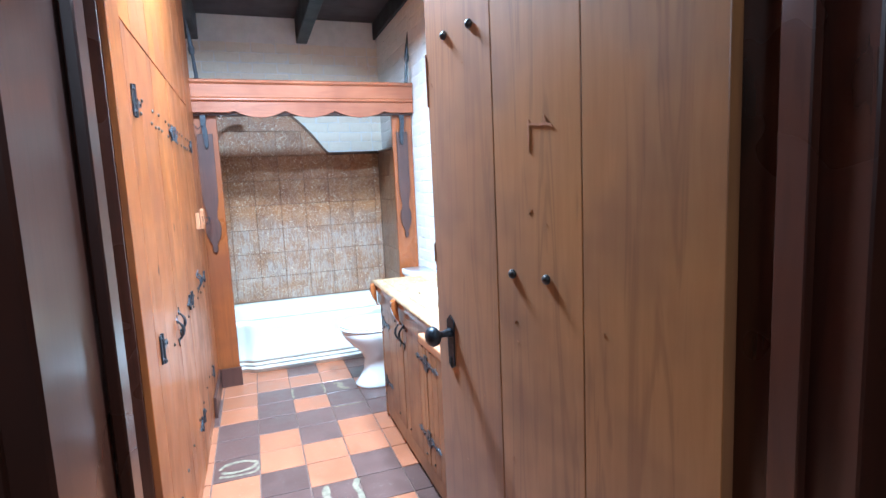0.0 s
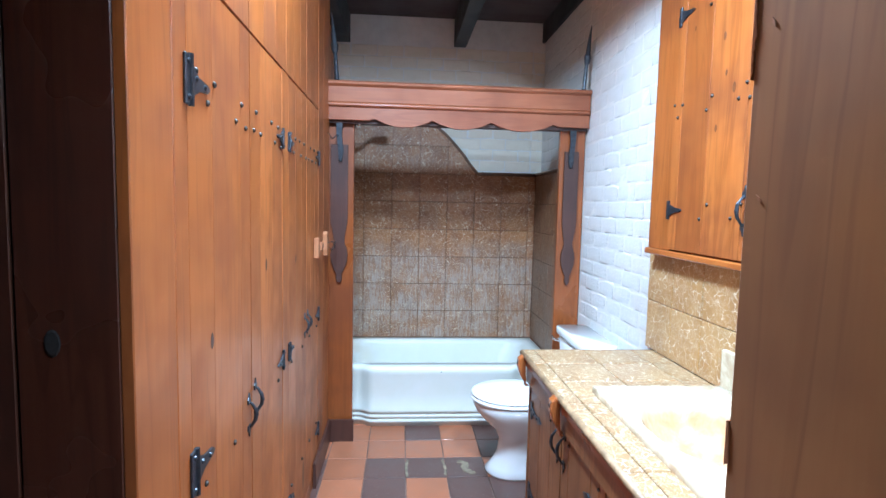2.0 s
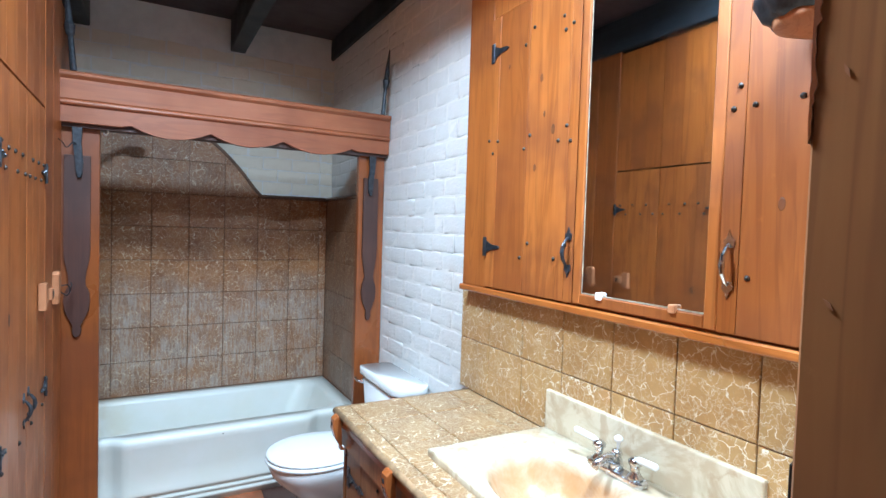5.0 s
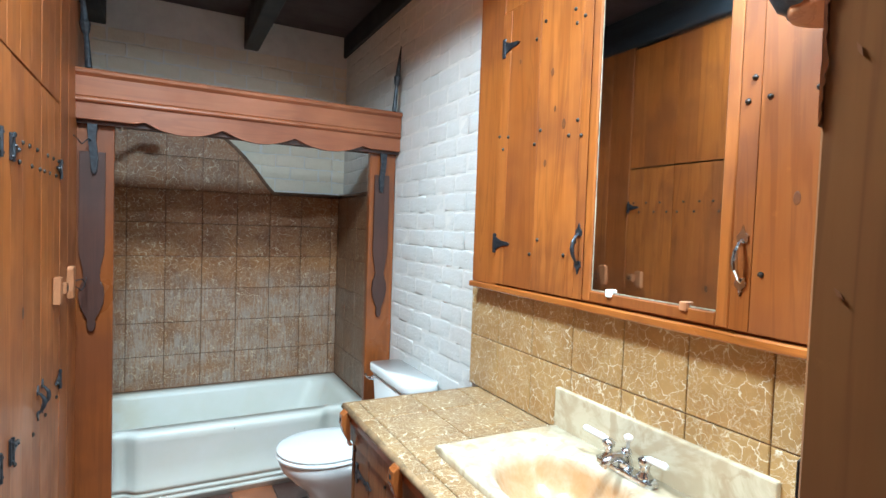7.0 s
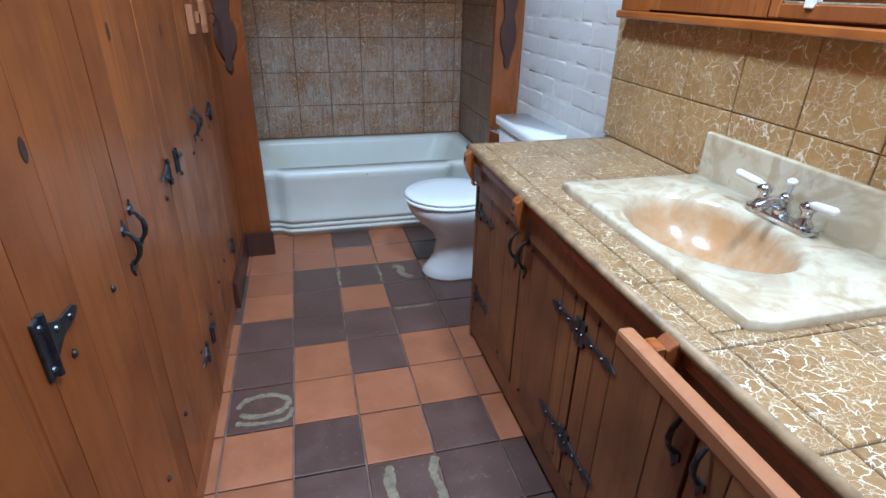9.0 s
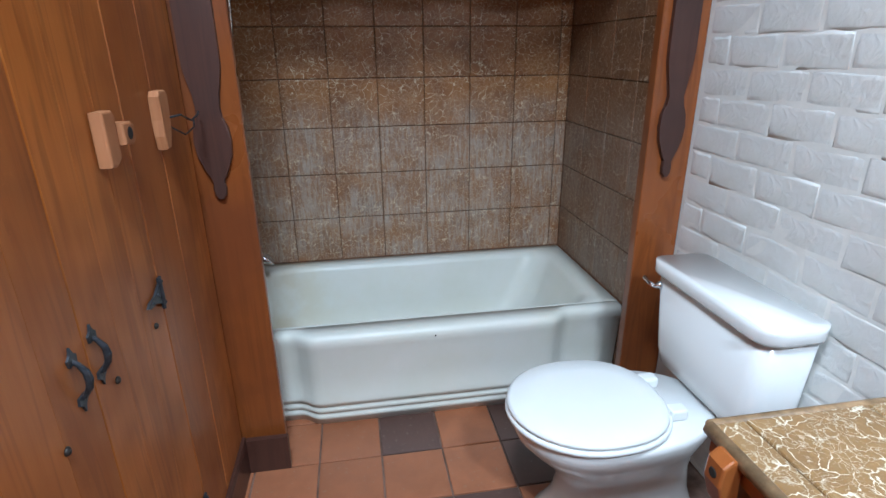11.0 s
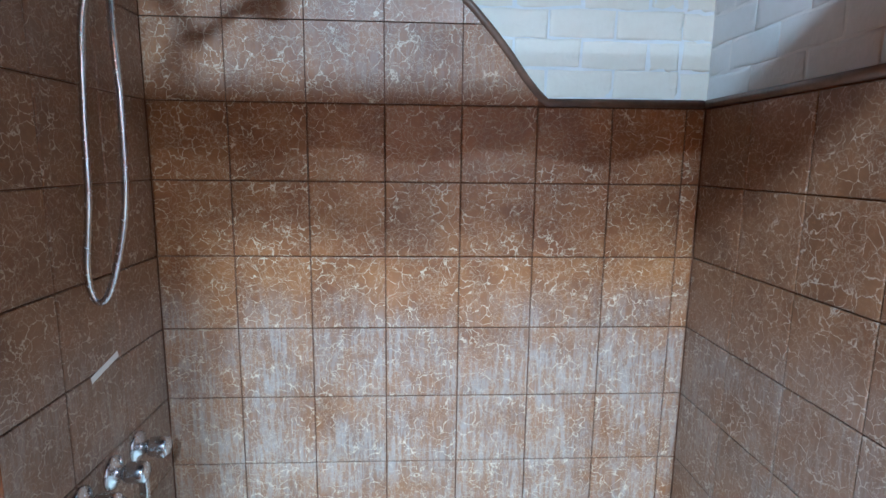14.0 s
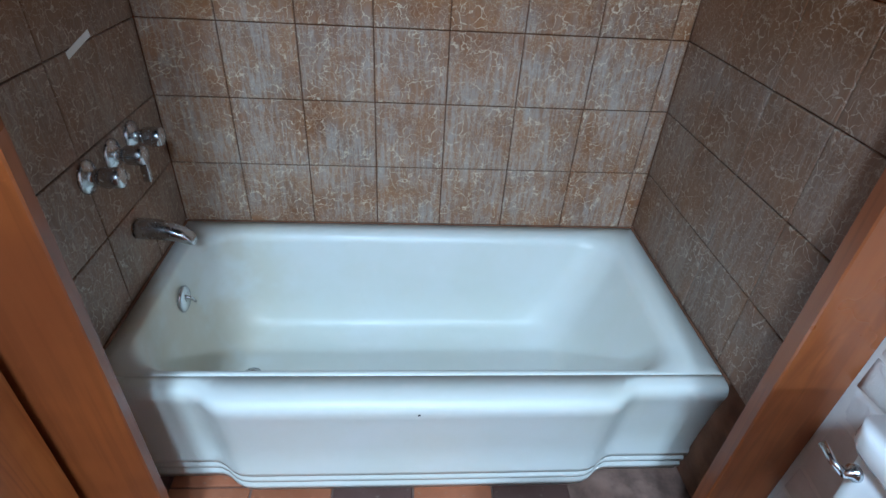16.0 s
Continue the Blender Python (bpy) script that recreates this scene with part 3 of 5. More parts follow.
# These three boards take the dark plaque wood to paint their unlit undersides.
solid("header_board", PLAQUE_W, cor, (0.036, 1.575, -0.835, -0.795, 1.876, 2.04), bev=0.003, label="board behind the valance, coloured dark for its shade")
solid("back_board", PLAQUE_W, cor, (0.036, 1.575, -0.9115, -0.897, 1.870, 1.95), label="board behind the scallops, coloured dark for its shade")
solid("soffit", PLAQUE_W, cor, (0.036, 1.575, -0.8965, -0.8355, 1.889, 1.905), label="underside board, coloured dark for its shade")
bm = bmesh.new()
prof = [(-0.935, 1.957), (-0.944, 1.959), (-0.951, 1.966), (-0.950, 1.974), (-0.943, 1.980), (-0.947, 1.984), (-0.950, 2.066), (-0.956, 2.071), (-0.964, 2.079), (-0.965, 2.090), (-0.958, 2.098), (-0.860, 2.098), (-0.860, 2.076), (-0.91, 2.06), (-0.91, 1.957)]
prism(bm, prof, "x", 0.026, 1.574)
part("crown_moulding", bm, PINE_X, cor, "stepped crown moulding")
for cx in (0.118, 1.527):
    bm = bmesh.new()
    lean = 0.02 if cx > 1 else -0.02
    tube(bm, [(cx, -0.955, 2.10), (cx + lean * 0.5, -0.955, 2.24), (cx + lean * 0.6, -0.955, 2.25), (cx + lean * 0.7, -0.955, 2.285), (cx + lean * 0.8, -0.955, 2.30), (cx + lean, -0.955, 2.36), (cx + lean * 1.5, -0.955, 2.46)], [0.013, 0.010, 0.016, 0.021, 0.015, 0.011, 0.002], 8)
    ob = tagged(finish("spear", bm, IRON, None, "black iron spear finial standing on the cornice", False), category="spear", group="spears on the cornice")


# ---- closet wall ----
CX = 0.07
closet = thing("closet", (-0.25, -2.0, 0), "built-in varnished knotty pine closet wall with iron hinges, doors closed", "closet")


def plank_door(name, label, parts_y, z0, z1, x=CX, depth=0.022, group="", mat=None):
    # Near-black backing paints the shade seen through the plank seams.
    door = solid(name, DARK, closet, (x - depth - 0.008, x - depth - 0.0005, parts_y[0], parts_y[-1], z0, z1), label=label)
    for a, b in zip(parts_y, parts_y[1:]):
        solid("plank", mat or PINE, door, (x - depth, x, a + 0.0006, b - 0.0006, z0, z1))
    return door


def strap_hinge(parent, y, z, direction, x=CX, size=1.0):
    """A triangular strap hinge that lies on a board facing +x."""
    bm = bmesh.new()
    s, L = size, 0.105 * size
    box(bm, x, x + 0.006, y - 0.012 * s, y + 0.012 * s, z - 0.048 * s, z + 0.048 * s, 0.0015)
    tube(bm, [(x + 0.006, y + direction * 0.012 * s, z - 0.05 * s), (x + 0.006, y + direction * 0.012 * s, z + 0.05 * s)], 0.006 * s, 8)
    tip = [(y + direction * 0.012 * s, z - 0.034 * s), (y + direction * L * 0.55, z - 0.013 * s), (y + direction * L, z - 0.009 * s), (y + direction * (L + 0.012), z), (y + direction * L, z + 0.009 * s), (y + direction * L * 0.55, z + 0.013 * s), (y + direction * 0.012 * s, z + 0.034 * s)]
    prism(bm, tip, "x", x + 0.001, x + 0.006)
    for dy, dz in ((0, 0.034), (0, -0.034), (direction * 0.04, 0.008), (direction * 0.085, 0)):
        lathe(bm, [(0.006 * s, 0.006), (0.005 * s, 0.009), (0.002, 0.0105)], (x, y + dy * s, z + dz * s), "x", 8)
    part("strap_hinge", bm, IRON, parent, "black iron strap hinge")


def nail_heads(parent, spots, x=CX, r=0.0075, axis="x", sign=1):
    for a, z in spots:
        bm = bmesh.new()
        lathe(bm, [(r, 0.0), (r * 0.9, 0.003 * sign), (r * 0.5, 0.0055 * sign), (r * 0.1, 0.0065 * sign)], (x, a, z), "x", 8)
        part("nail", bm, NAIL, parent, "", True)


def bow_pull(parent, y, z, x=CX, size=1.0, sign=1, mat=None, label="black iron bow handle"):
    bm = bmesh.new()
    h = 0.055 * size
    tube(bm, [(x, y, z - h), (x + sign * 0.012 * size, y, z - h * 0.85), (x + sign * 0.027 * size, y, z - h * 0.4), (x + sign * 0.031 * size, y, z), (x + sign * 0.028 * size, y, z + h * 0.4), (x + sign * 0.014 * size, y, z + h * 0.8), (x, y, z + h)], [0.0035, 0.004, 0.0055, 0.0065, 0.0055, 0.004, 0.0035], 8)
    for s in (-1, 1):
        pts = [(y - 0.011, z + s * h * 0.8), (y - 0.013, z + s * h * 1.15), (y - 0.005, z + s * h * 1.3), (y, z + s * h * 1.65), (y + 0.005, z + s * h * 1.3), (y + 0.013, z + s * h * 1.15), (y + 0.011, z + s * h * 0.8)]
        prism(bm, pts, "x", x, x + sign * 0.004)
    part("pull_handle", bm, mat or IRON, parent, label, False)


# carcass of the closet; its hall end is coloured dark, painting the unlit side
bm = bmesh.new()
box(bm, -0.60, CX - 0.024, -3.10, -0.885, 0.0, 2.62)
box(bm, -0.60, -0.121, -0.885, -0.60, 0.0, CEIL - 0.01)
box(bm, -0.12, 0.034, -0.884, -0.853, 0.0, CEIL - 0.01)
part("body", bm, DARK, closet)
for x0, x1 in ((-0.799, -0.55), (-0.55, -0.32), (-0.32, -0.105), (-0.105, 0.052)):
    solid("end_plank", JAMB_W, closet, (x0 + 0.001, x1 - 0.001, -3.155, -3.105, 0.0, CEIL - 0.01), bev=0.003)

solid("stile", PINE, closet, (CX - 0.02, CX + 0.001, -3.154, -2.996, 0.0, 2.62), bev=0.002)
solid("stile", PINE, closet, (CX - 0.02, CX + 0.001, -2.994, -2.930, 0.0, 1.872), bev=0.002)
solid("stile", PINE, closet, (CX - 0.02, CX + 0.001, -2.108, -2.002, 0.0, 1.872), bev=0.002)
solid("stile", PINE, closet, (CX - 0.02, CX + 0.001, -1.299, -1.125, 0.0, 2.62), bev=0.002)
solid("stile", PINE, closet, (CX - 0.02, CX + 0.001, -1.123, -0.899, 0.0, 2.62), bev=0.002)
solid("bottom_rail", PINE_Y, closet, (CX - 0.02, CX - 0.001, -2.929, -1.300, 0.0, 0.075), bev=0.002)

d1 = plank_door("door", "tall varnished pine plank door nearest the hall, closed", [-2.928, -2.791, -2.588, -2.503], 0.078, 1.868)
d2 = plank_door("door", "tall varnished knotty pine plank door before the middle stile, closed", [-2.498, -2.392, -2.25, -2.111], 0.078, 1.868)
d3 = plank_door("door", "tall varnished pine plank door past the middle stile, closed", [-1.999, -1.87, -1.74, -1.630], 0.078, 1.868)
d4 = plank_door("door", "tall varnished pine plank door nearest the bathtub, closed", [-1.626, -1.52, -1.41, -1.302], 0.078, 1.868)
for d, y, s in ((d1, -2.935, 1), (d2, -2.107, -1), (d3, -2.012, 1), (d4, -1.302, -1)):
    for z in ((1.648, 0.86, 0.25) if s > 0 and d is d1 else (1.634, 0.853, 0.25)):
        strap_hinge(d, y, z, s, CX + 0.001, 1.0 if d is d1 else 0.72)
for d, ys, top in ((d1, (-2.86, -2.66), ((-2.884, 1.675), (-2.778, 1.670), (-2.821, 1.622), (-2.579, 1.663), (-2.627, 1.614), (-2.545, 1.608))),
                   (d2, (-2.45, -2.18), ((-2.441, 1.667), (-2.465, 1.614), (-2.394, 1.611), (-2.264, 1.665), (-2.219, 1.608), (-2.173, 1.662), (-2.135, 1.60))),
                   (d3, (-1.96, -1.74), ((-1.917, 1.604), (-1.881, 1.66), (-1.965, 1.67), (-1.80, 1.66), (-1.77, 1.605), (-1.70, 1.66), (-1.66, 1.605))),
                   (d4, (-1.56, -1.36), ((-1.59, 1.605), (-1.54, 1.66), (-1.50, 1.605), (-1.44, 1.66), (-1.39, 1.605), (-1.345, 1.66)))):
    nail_heads(d, list(top) + [(y, 0.80) for y in ys] + [(y, 0.3) for y in ys], CX + 0.0005)
bow_pull(d1, -2.533, 0.822, size=0.7)
bow_pull(d2, -2.468, 0.842, size=0.7)
bow_pull(d3, -1.672, 0.875, size=0.62)
bow_pull(d4, -1.604, 0.878, size=0.62)
for y, z in ((-2.809, 1.104), (-2.33, 1.22), (-1.865, 1.19)):
    bm = lathe(bmesh.new(), [(0.013, 0), (0.011, 0.0006)], (CX + 0.0005, y, z), "x", 10, 0.8, 1.5)
    part("knot", bm, PLAQUE_W, closet, "dark knot in the pine")
for a, b, n in ((-2.994, -2.505, 3), (-2.501, -2.037, 3), (-2.033, -1.630, 3), (-1.626, -1.302, 3)):
    ys = [a + (b - a) * i / n for i in range(n + 1)]
    plank_door("upper_door", "short varnished pine plank door above the tall ones, closed", ys, 1.877, 2.60)

# baseboard of dark wood in front of the closet and round the post
bm = lathe(bmesh.new(), [(0.016, 0), (0.013, -0.0008)], (-0.05, -3.1555, 1.19), "y", 12, 0.8, 1.4)
part("knot", bm, DARK, closet, "dark knot in the end plank")
bm = bmesh.new()
prism(bm, [(-0.9, 0.0), (-0.9, 0.118), (-0.905, 0.13), (-0.925, 0.13), (-0.925, 0.0)], "x", CX + 0.018, 0.222)
prism(bm, [(CX + 0.002, 0.0), (CX + 0.002, 0.13), (CX + 0.012, 0.13), (CX + 0.017, 0.118), (CX + 0.017, 0.0)], "y", -1.45, -0.90)
structure("baseboard", bm, PLAQUE_W)
# wooden latch with its two blocks
latch = thing("wooden_latch", (CX, -1.23, 1.13), "carved bare wood latch with an iron hook beside the tub post", "latch")
bm = bmesh.new()
prism(bm, [(-1.448, 1.152), (-1.425, 1.150), (-1.400, 1.162), (-1.398, 1.236), (-1.405, 1.246), (-1.446, 1.246)], "x", CX + 0.002, CX + 0.026, 0.004)
part("block", bm, BARE_W, latch)
bm = bmesh.new()
prism(bm, [(-1.155, 1.135), (-1.128, 1.135), (-1.120, 1.165), (-1.098, 1.200), (-1.092, 1.250), (-1.104, 1.262), (-1.146, 1.262), (-1.158, 1.250), (-1.156, 1.200), (-1.160, 1.165)], "x", CX + 0.002, CX + 0.026, 0.005)
part("block", bm, BARE_W, latch)
bm = bmesh.new()
prism(bm, [(-1.397, 1.184), (-1.360, 1.180), (-1.346, 1.190), (-1.346, 1.214), (-1.358, 1.222), (-1.397, 1.222)], "x", CX + 0.006, CX + 0.036, 0.004)
part("knob", bm, BARE_W, latch)
bm = lathe(bmesh.new(), [(0.012, 0.0362), (0.010, 0.0372)], (CX, -1.372, 1.202), "x", 12)
part("hole", bm, DARK, latch, "dark bored hole")
bm = bmesh.new()
tube(bm, [(CX + 0.02, -1.11, 1.20), (CX + 0.045, -1.09, 1.205), (CX + 0.05, -1.03, 1.185), (CX + 0.045, -0.95, 1.19), (CX + 0.04, -0.92, 1.195)], 0.0025, 6)
tube(bm, [(CX + 0.02, -1.10, 1.18), (CX + 0.04, -1.06, 1.155), (CX + 0.045, -1.0, 1.165), (CX + 0.04, -0.97, 1.185)], 0.0022, 6)
part("iron_hook", bm, IRON, latch, "bent iron wire hook")


# ---- the open door and its frame ----
HX, HY = 1.037, -4.228
FX, FY = 0.836, -3.485
ang = math.degrees(math.atan2(FY - HY, FX - HX))
W = math.hypot(FX - HX, FY - HY)
TURN_D = pose(HX, HY, 0.012, 0, 0, ang)
door = thing("door", (0, 0, 0), "brown varnished plank door standing open with worn edges and an iron knob", "door")
door.matrix_basis = TURN_D
bpy.context.view_layer.update()


def on_door(name, bm, mat, label="", smooth=False):
    """Door parts: u from the hinge, v the depth away from the seen face, z up."""
    for v in bm.verts:
        v.co = TURN_D @ v.co
    return part(name, bm, mat, door, label, smooth)


cuts = [0.0, 0.269, 0.517, W]
for a, b in zip(cuts, cuts[1:]):
    bm = box(bmesh.new(), a + 0.0008, b - 0.0008, -0.040, -0.001, 0.0, 2.03, 0.0015)
    on_door("plank", bm, DOOR_W)
for u, z in ((0.465, 1.137), (0.363, 1.137), (0.688, 1.696), (0.588, 1.698), (0.465, 0.56), (0.363, 0.56)):
    bm = lathe(bmesh.new(), [(0.011, 0.0), (0.010, 0.005), (0.006, 0.008), (0.001, 0.010)], (u, 0.0, z), "y", 10)
    on_door("nail", bm, NAIL, "", True)
k = Vector((0.709, 0.0, 0.953))
bm = bmesh.new()
prism(bm, [(k.x - 0.012, k.z - 0.088), (k.x, k.z - 0.098), (k.x + 0.012, k.z - 0.088), (k.x + 0.016, k.z + 0.03), (k.x + 0.012, k.z + 0.035), (k.x, k.z + 0.047), (k.x - 0.012, k.z + 0.035), (k.x - 0.016, k.z + 0.03)], "y", -0.0005, 0.004, 0.001)
on_door("lock_plate", bm, IRON, "black iron lock plate with a keyhole")
bm = lathe(bmesh.new(), [(0.013, 0.003), (0.011, 0.012), (0.008, 0.03), (0.010, 0.042), (0.020, 0.046), (0.026, 0.054), (0.026, 0.064), (0.018, 0.073), (0.006, 0.076)], (k.x, 0.0, k.z), "y", 18)
on_door("door_knob", bm, IRON, "rounded black iron door knob", True)
bm = lathe(bmesh.new(), [(0.005, 0.004), (0.004, 0.0055)], (k.x, 0.0, k.z - 0.07), "y", 8)
box(bm, k.x - 0.002, k.x + 0.002, 0.004, 0.0055, k.z - 0.092, k.z - 0.07)
on_door("keyhole", bm, DARK, "dark keyhole")
bm = bmesh.new()
cu, cz = 0.386, 1.453
prism(bm, [(cu - 0.047, cz - 0.012), (cu - 0.030, cz - 0.006), (cu - 0.012, cz - 0.006), (cu + 0.004, cz - 0.003), (cu + 0.021, cz - 0.002), (cu + 0.020, cz + 0.003), (cu + 0.006, cz + 0.002), (cu - 0.010, cz - 0.001), (cu - 0.028, cz + 0.001), (cu - 0.044, cz - 0.006)], "y", -0.0015, 0.0010)
prism(bm, [(cu + 0.017, cz + 0.010), (cu + 0.017, cz - 0.030), (cu + 0.0185, cz - 0.056), (cu + 0.0215, cz - 0.030), (cu + 0.0215, cz + 0.008)], "y", -0.0015, 0.0012)
prism(bm, [(cu - 0.030, cz + 0.0012), (cu - 0.026, cz + 0.014), (cu - 0.022, cz + 0.0012)], "y", -0.0015, 0.0012)
on_door("gouge", bm, BARE_W, "splintered corner-shaped gouge of bare wood")
bm = bmesh.new()
rnd = random.Random(4)
for k_ in range(9):
    z0, h, w = 1.545 + k_ * 0.012, rnd.uniform(0.012, 0.030), rnd.uniform(0.001, 0.0045)
    prism(bm, [(W - w, z0), (W + 0.0006, z0 - h * 0.4), (W + 0.0012, z0 + h), (W - w * 0.4, z0 + h * 0.6)], "y", -0.012 + 0.001 * k_, 0.0007 + 0.00005 * k_)
on_door("splinter", bm, POST_W, "splintered bare edge of the door")
rnd = random.Random(21)
for u, z in ((0.46, 1.03), (0.455, 0.985), (0.52, 0.89), (0.58, 0.82), (0.66, 0.62), (0.48, 0.70), (0.40, 0.44), (0.62, 1.62), (0.36, 1.25), (0.749, 1.589), (0.752, 1.419), (0.22, 1.05), (0.44, 1.86), (0.68, 0.40), (0.405, 1.275)):
    a, l = rnd.uniform(-1.2, 1.2), rnd.uniform(0.002, 0.007)
    bm = bmesh.new()
    prism(bm, [(u - l * math.cos(a), z - l * math.sin(a)), (u + 0.001, z - 0.0012), (u + l * math.cos(a), z + l * math.sin(a)), (u - 0.001, z + 0.0012)], "y", -0.0012, 0.0003)
    on_door("nick", bm, BARE_W)
bm = box(bmesh.new(), W + 0.0004, W + 0.003, -0.031, -0.010, 1.185, 1.290, 0.0008)
on_door("latch_plate", bm, NAIL, "dull iron plate let into the door's edge")
for z in (1.218, 1.252):
    bm = box(bmesh.new(), W + 0.003, W + 0.0038, -0.026, -0.014, z - 0.007, z + 0.007)
    on_door("hole", bm, DARK, "dark bolt hole")
bm = bmesh.new()
prism(bm, [(W - 0.004, 1.140), (W + 0.0012, 1.135), (W + 0.0012, 1.184), (W - 0.001, 1.184)], "y", -0.034, 0.0006)
on_door("splinter", bm, BARE_W, "splintered bare edge of the door")
# knob on the other face
bm = lathe(bmesh.new(), [(0.012, -0.041), (0.010, -0.07), (0.026, -0.085), (0.030, -0.098), (0.024, -0.11), (0.008, -0.115)], (k.x, 0.0, k.z), "y", 18)
on_door("door_knob", bm, IRON, "rounded black iron door knob", True)

# door frame: jambs, stops, head, casings
bm = bmesh.new()
box(bm, 0.217, 0.245, -4.40, -4.19, 0.0, 2.05, 0.003)
box(bm, 0.246, 0.258, -4.26, -4.225, 0.0, 2.05, 0.002)
box(bm, 1.072, 1.098, -4.40, -4.19, 0.0, 2.05, 0.003)
box(bm, 1.052, 1.071, -4.335, -4.29, 0.0, 2.05, 0.002)
box(bm, 0.217, 1.098, -4.40, -4.19, 2.052, 2.078, 0.003)
structure("door_frame", bm, JAMB_W)
bm = bmesh.new()
for y0, y1 in ((-4.385, -4.362), (-4.228, -4.205)):
    box(bm, 0.120, 0.215, y0, y1, 0.0, 2.15, 0.005)
    box(bm, 1.100, 1.195, y0, y1, 0.0, 2.15, 0.005)
structure("trim_door_casing", bm, JAMB_W)


# ---- vanity ----
VX = 1.035
van = thing("vanity_cabinet", (1.3, -2.64, 0), "long dark reddish plank vanity cabinet with black iron hinges", "cabinet")
solid("body", VANITY_W, van, (VX + 0.026, WX - 0.002, -3.41, -1.89, 0.09, 0.69), bev=0.002)
solid("back_rail", VANITY_W, van, (WX - 0.03, WX - 0.002, -3.41, -1.89, 0.691, 0.79), bev=0.002)
# Toe kick coloured near-black to paint the shade of the recess.
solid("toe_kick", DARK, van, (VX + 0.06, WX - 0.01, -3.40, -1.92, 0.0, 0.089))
solid("end_panel", VANITY_W, van, (VX + 0.0, WX - 0.004, -1.889, -1.868, 0.012, 0.79), bev=0.003)
solid("base_rail", VANITY_W, van, (VX + 0.004, VX + 0.021, -3.41, -1.89, 0.03, 0.115), bev=0.002)
solid("apron_rail", VANITY_W, van, (VX - 0.015, VX + 0.021, -3.41, -1.87, 0.688, 0.765), bev=0.004)
solid("edge_rail", PINE_Y, van, (VX - 0.032, VX + 0.02, -3.41, -1.866, 0.766, 0.797), bev=0.006)


def vanity_door(ys, label, hinge_y, hinge_dir, pull_y):
    y_near, y_far = ys[0], ys[-1]
    d = solid("door", DARK, van, (VX + 0.0205, VX + 0.0255, y_near, y_far, 0.12, 0.684), label=label)
    for a, b in zip(ys, ys[1:]):
        bm = box(bmesh.new(), VX, VX + 0.020, a + 0.001, b - 0.001, 0.118, 0.685, 0.0015)
        part("plank", bm, VANITY_W, d)
    for z in (0.588, 0.245):
        bm = bmesh.new()
        L = 0.145
        box(bm, VX - 0.006, VX - 0.0005, hinge_y - 0.011, hinge_y + 0.011, z - 0.035, z + 0.035, 0.0015)
        prism(bm, [(hinge_y, z - 0.018), (hinge_y + hinge_dir * L * 0.4, z - 0.007), (hinge_y + hinge_dir * L * 0.62, z - 0.006), (hinge_y + hinge_dir * L * 0.75, z - 0.015), (hinge_y + hinge_dir * L, z), (hinge_y + hinge_dir * L * 0.75, z + 0.015), (hinge_y + hinge_dir * L * 0.62, z + 0.006), (hinge_y + hinge_dir * L * 0.4, z + 0.007), (hinge_y, z + 0.018)], "x", VX - 0.005, VX - 0.0005)
        for dy in (0.0, 0.045, 0.092):
            lathe(bm, [(0.006, -0.005), (0.004, -0.009), (0.001, -0.010)], (VX, hinge_y + hinge_dir * dy, z), "x", 8)
        part("strap_hinge", bm, IRON, d, "black iron strap hinge")
    bow_pull(d, pull_y, 0.62, VX, 0.85, -1)
    nail_heads(d, [(y, z) for y in ys[1::2] for z in (0.655, 0.155)], VX, 0.006, sign=-1)
    return d


vanity_door([-2.322, -2.20, -2.05, -1.905], "dark reddish plank door beside the toilet, closed", -1.935, -1, -2.292)
vanity_door([-2.706, -2.665, -2.60, -2.405, -2.332], "dark reddish plank door under the far end of the basin, closed", -2.698, 1, -2.362)
vanity_door([-3.100, -3.005, -2.845, -2.775, -2.714], "dark reddish plank door under the near end of the basin, closed", -2.722, -1, -3.072)
vanity_door([-3.405, -3.30, -3.185, -3.108], "dark reddish plank door behind the towel rail, closed", -3.385, 1, -3.138)

for y in (-1.925, -2.39, -3.045):
    bm = bmesh.new()
    prism(bm, [(VX - 0.018, 0.69), (VX - 0.034, 0.70), (VX - 0.055, 0.735), (VX - 0.066, 0.77), (VX - 0.064, 0.803), (VX - 0.05, 0.815), (VX - 0.0345, 0.812), (VX - 0.0345, 0.69)], "y", y - 0.018, y + 0.018, 0.004)
    br = part("bracket", bm, POST_W, van, "rounded wooden bracket with a bored hole")
    bm = lathe(bmesh.new(), [(0.008, 0.0), (0.007, -0.0012)], (VX - 0.0655, y, 0.785), "x", 10)
    part("hole", bm, DARK, br, "dark bored hole")

rail = thing("towel_rail", (0.94, -3.2, 0.76), "pale worn wooden towel rail along the vanity front", "towel rail")
solid("bar", BARE_W, rail, (0.918, 0.948, -3.53, -2.995, 0.776, 0.812), bev=0.007, seg=2, label="pale worn square bar")
solid("arm", POST_W, rail, (0.948, 0.969, -3.062, -3.028, 0.778, 0.810), bev=0.003)
solid("arm", POST_W, rail, (0.948, 1.004, -3.40, -3.37, 0.778, 0.810), bev=0.003)

# counter: mortar bed and tiles
bm = bmesh.new()
for b_ in ((VX - 0.035, 1.125, -3.41, -1.872), (1.126, WX - 0.002, -2.40, -1.872), (1.126, WX - 0.002, -3.41, -3.055), (1.50, WX - 0.002, -3.054, -2.401)):
    box(bm, *b_, 0.7975, 0.8155, 0.001)
structure("worktop", bm, GROUT_C)
bm = bmesh.new()
box(bm, WX - 0.012, WX - 0.001, -3.41, -1.80, 0.822, 1.236)
structure("splash_backing", bm, GROUT_C)


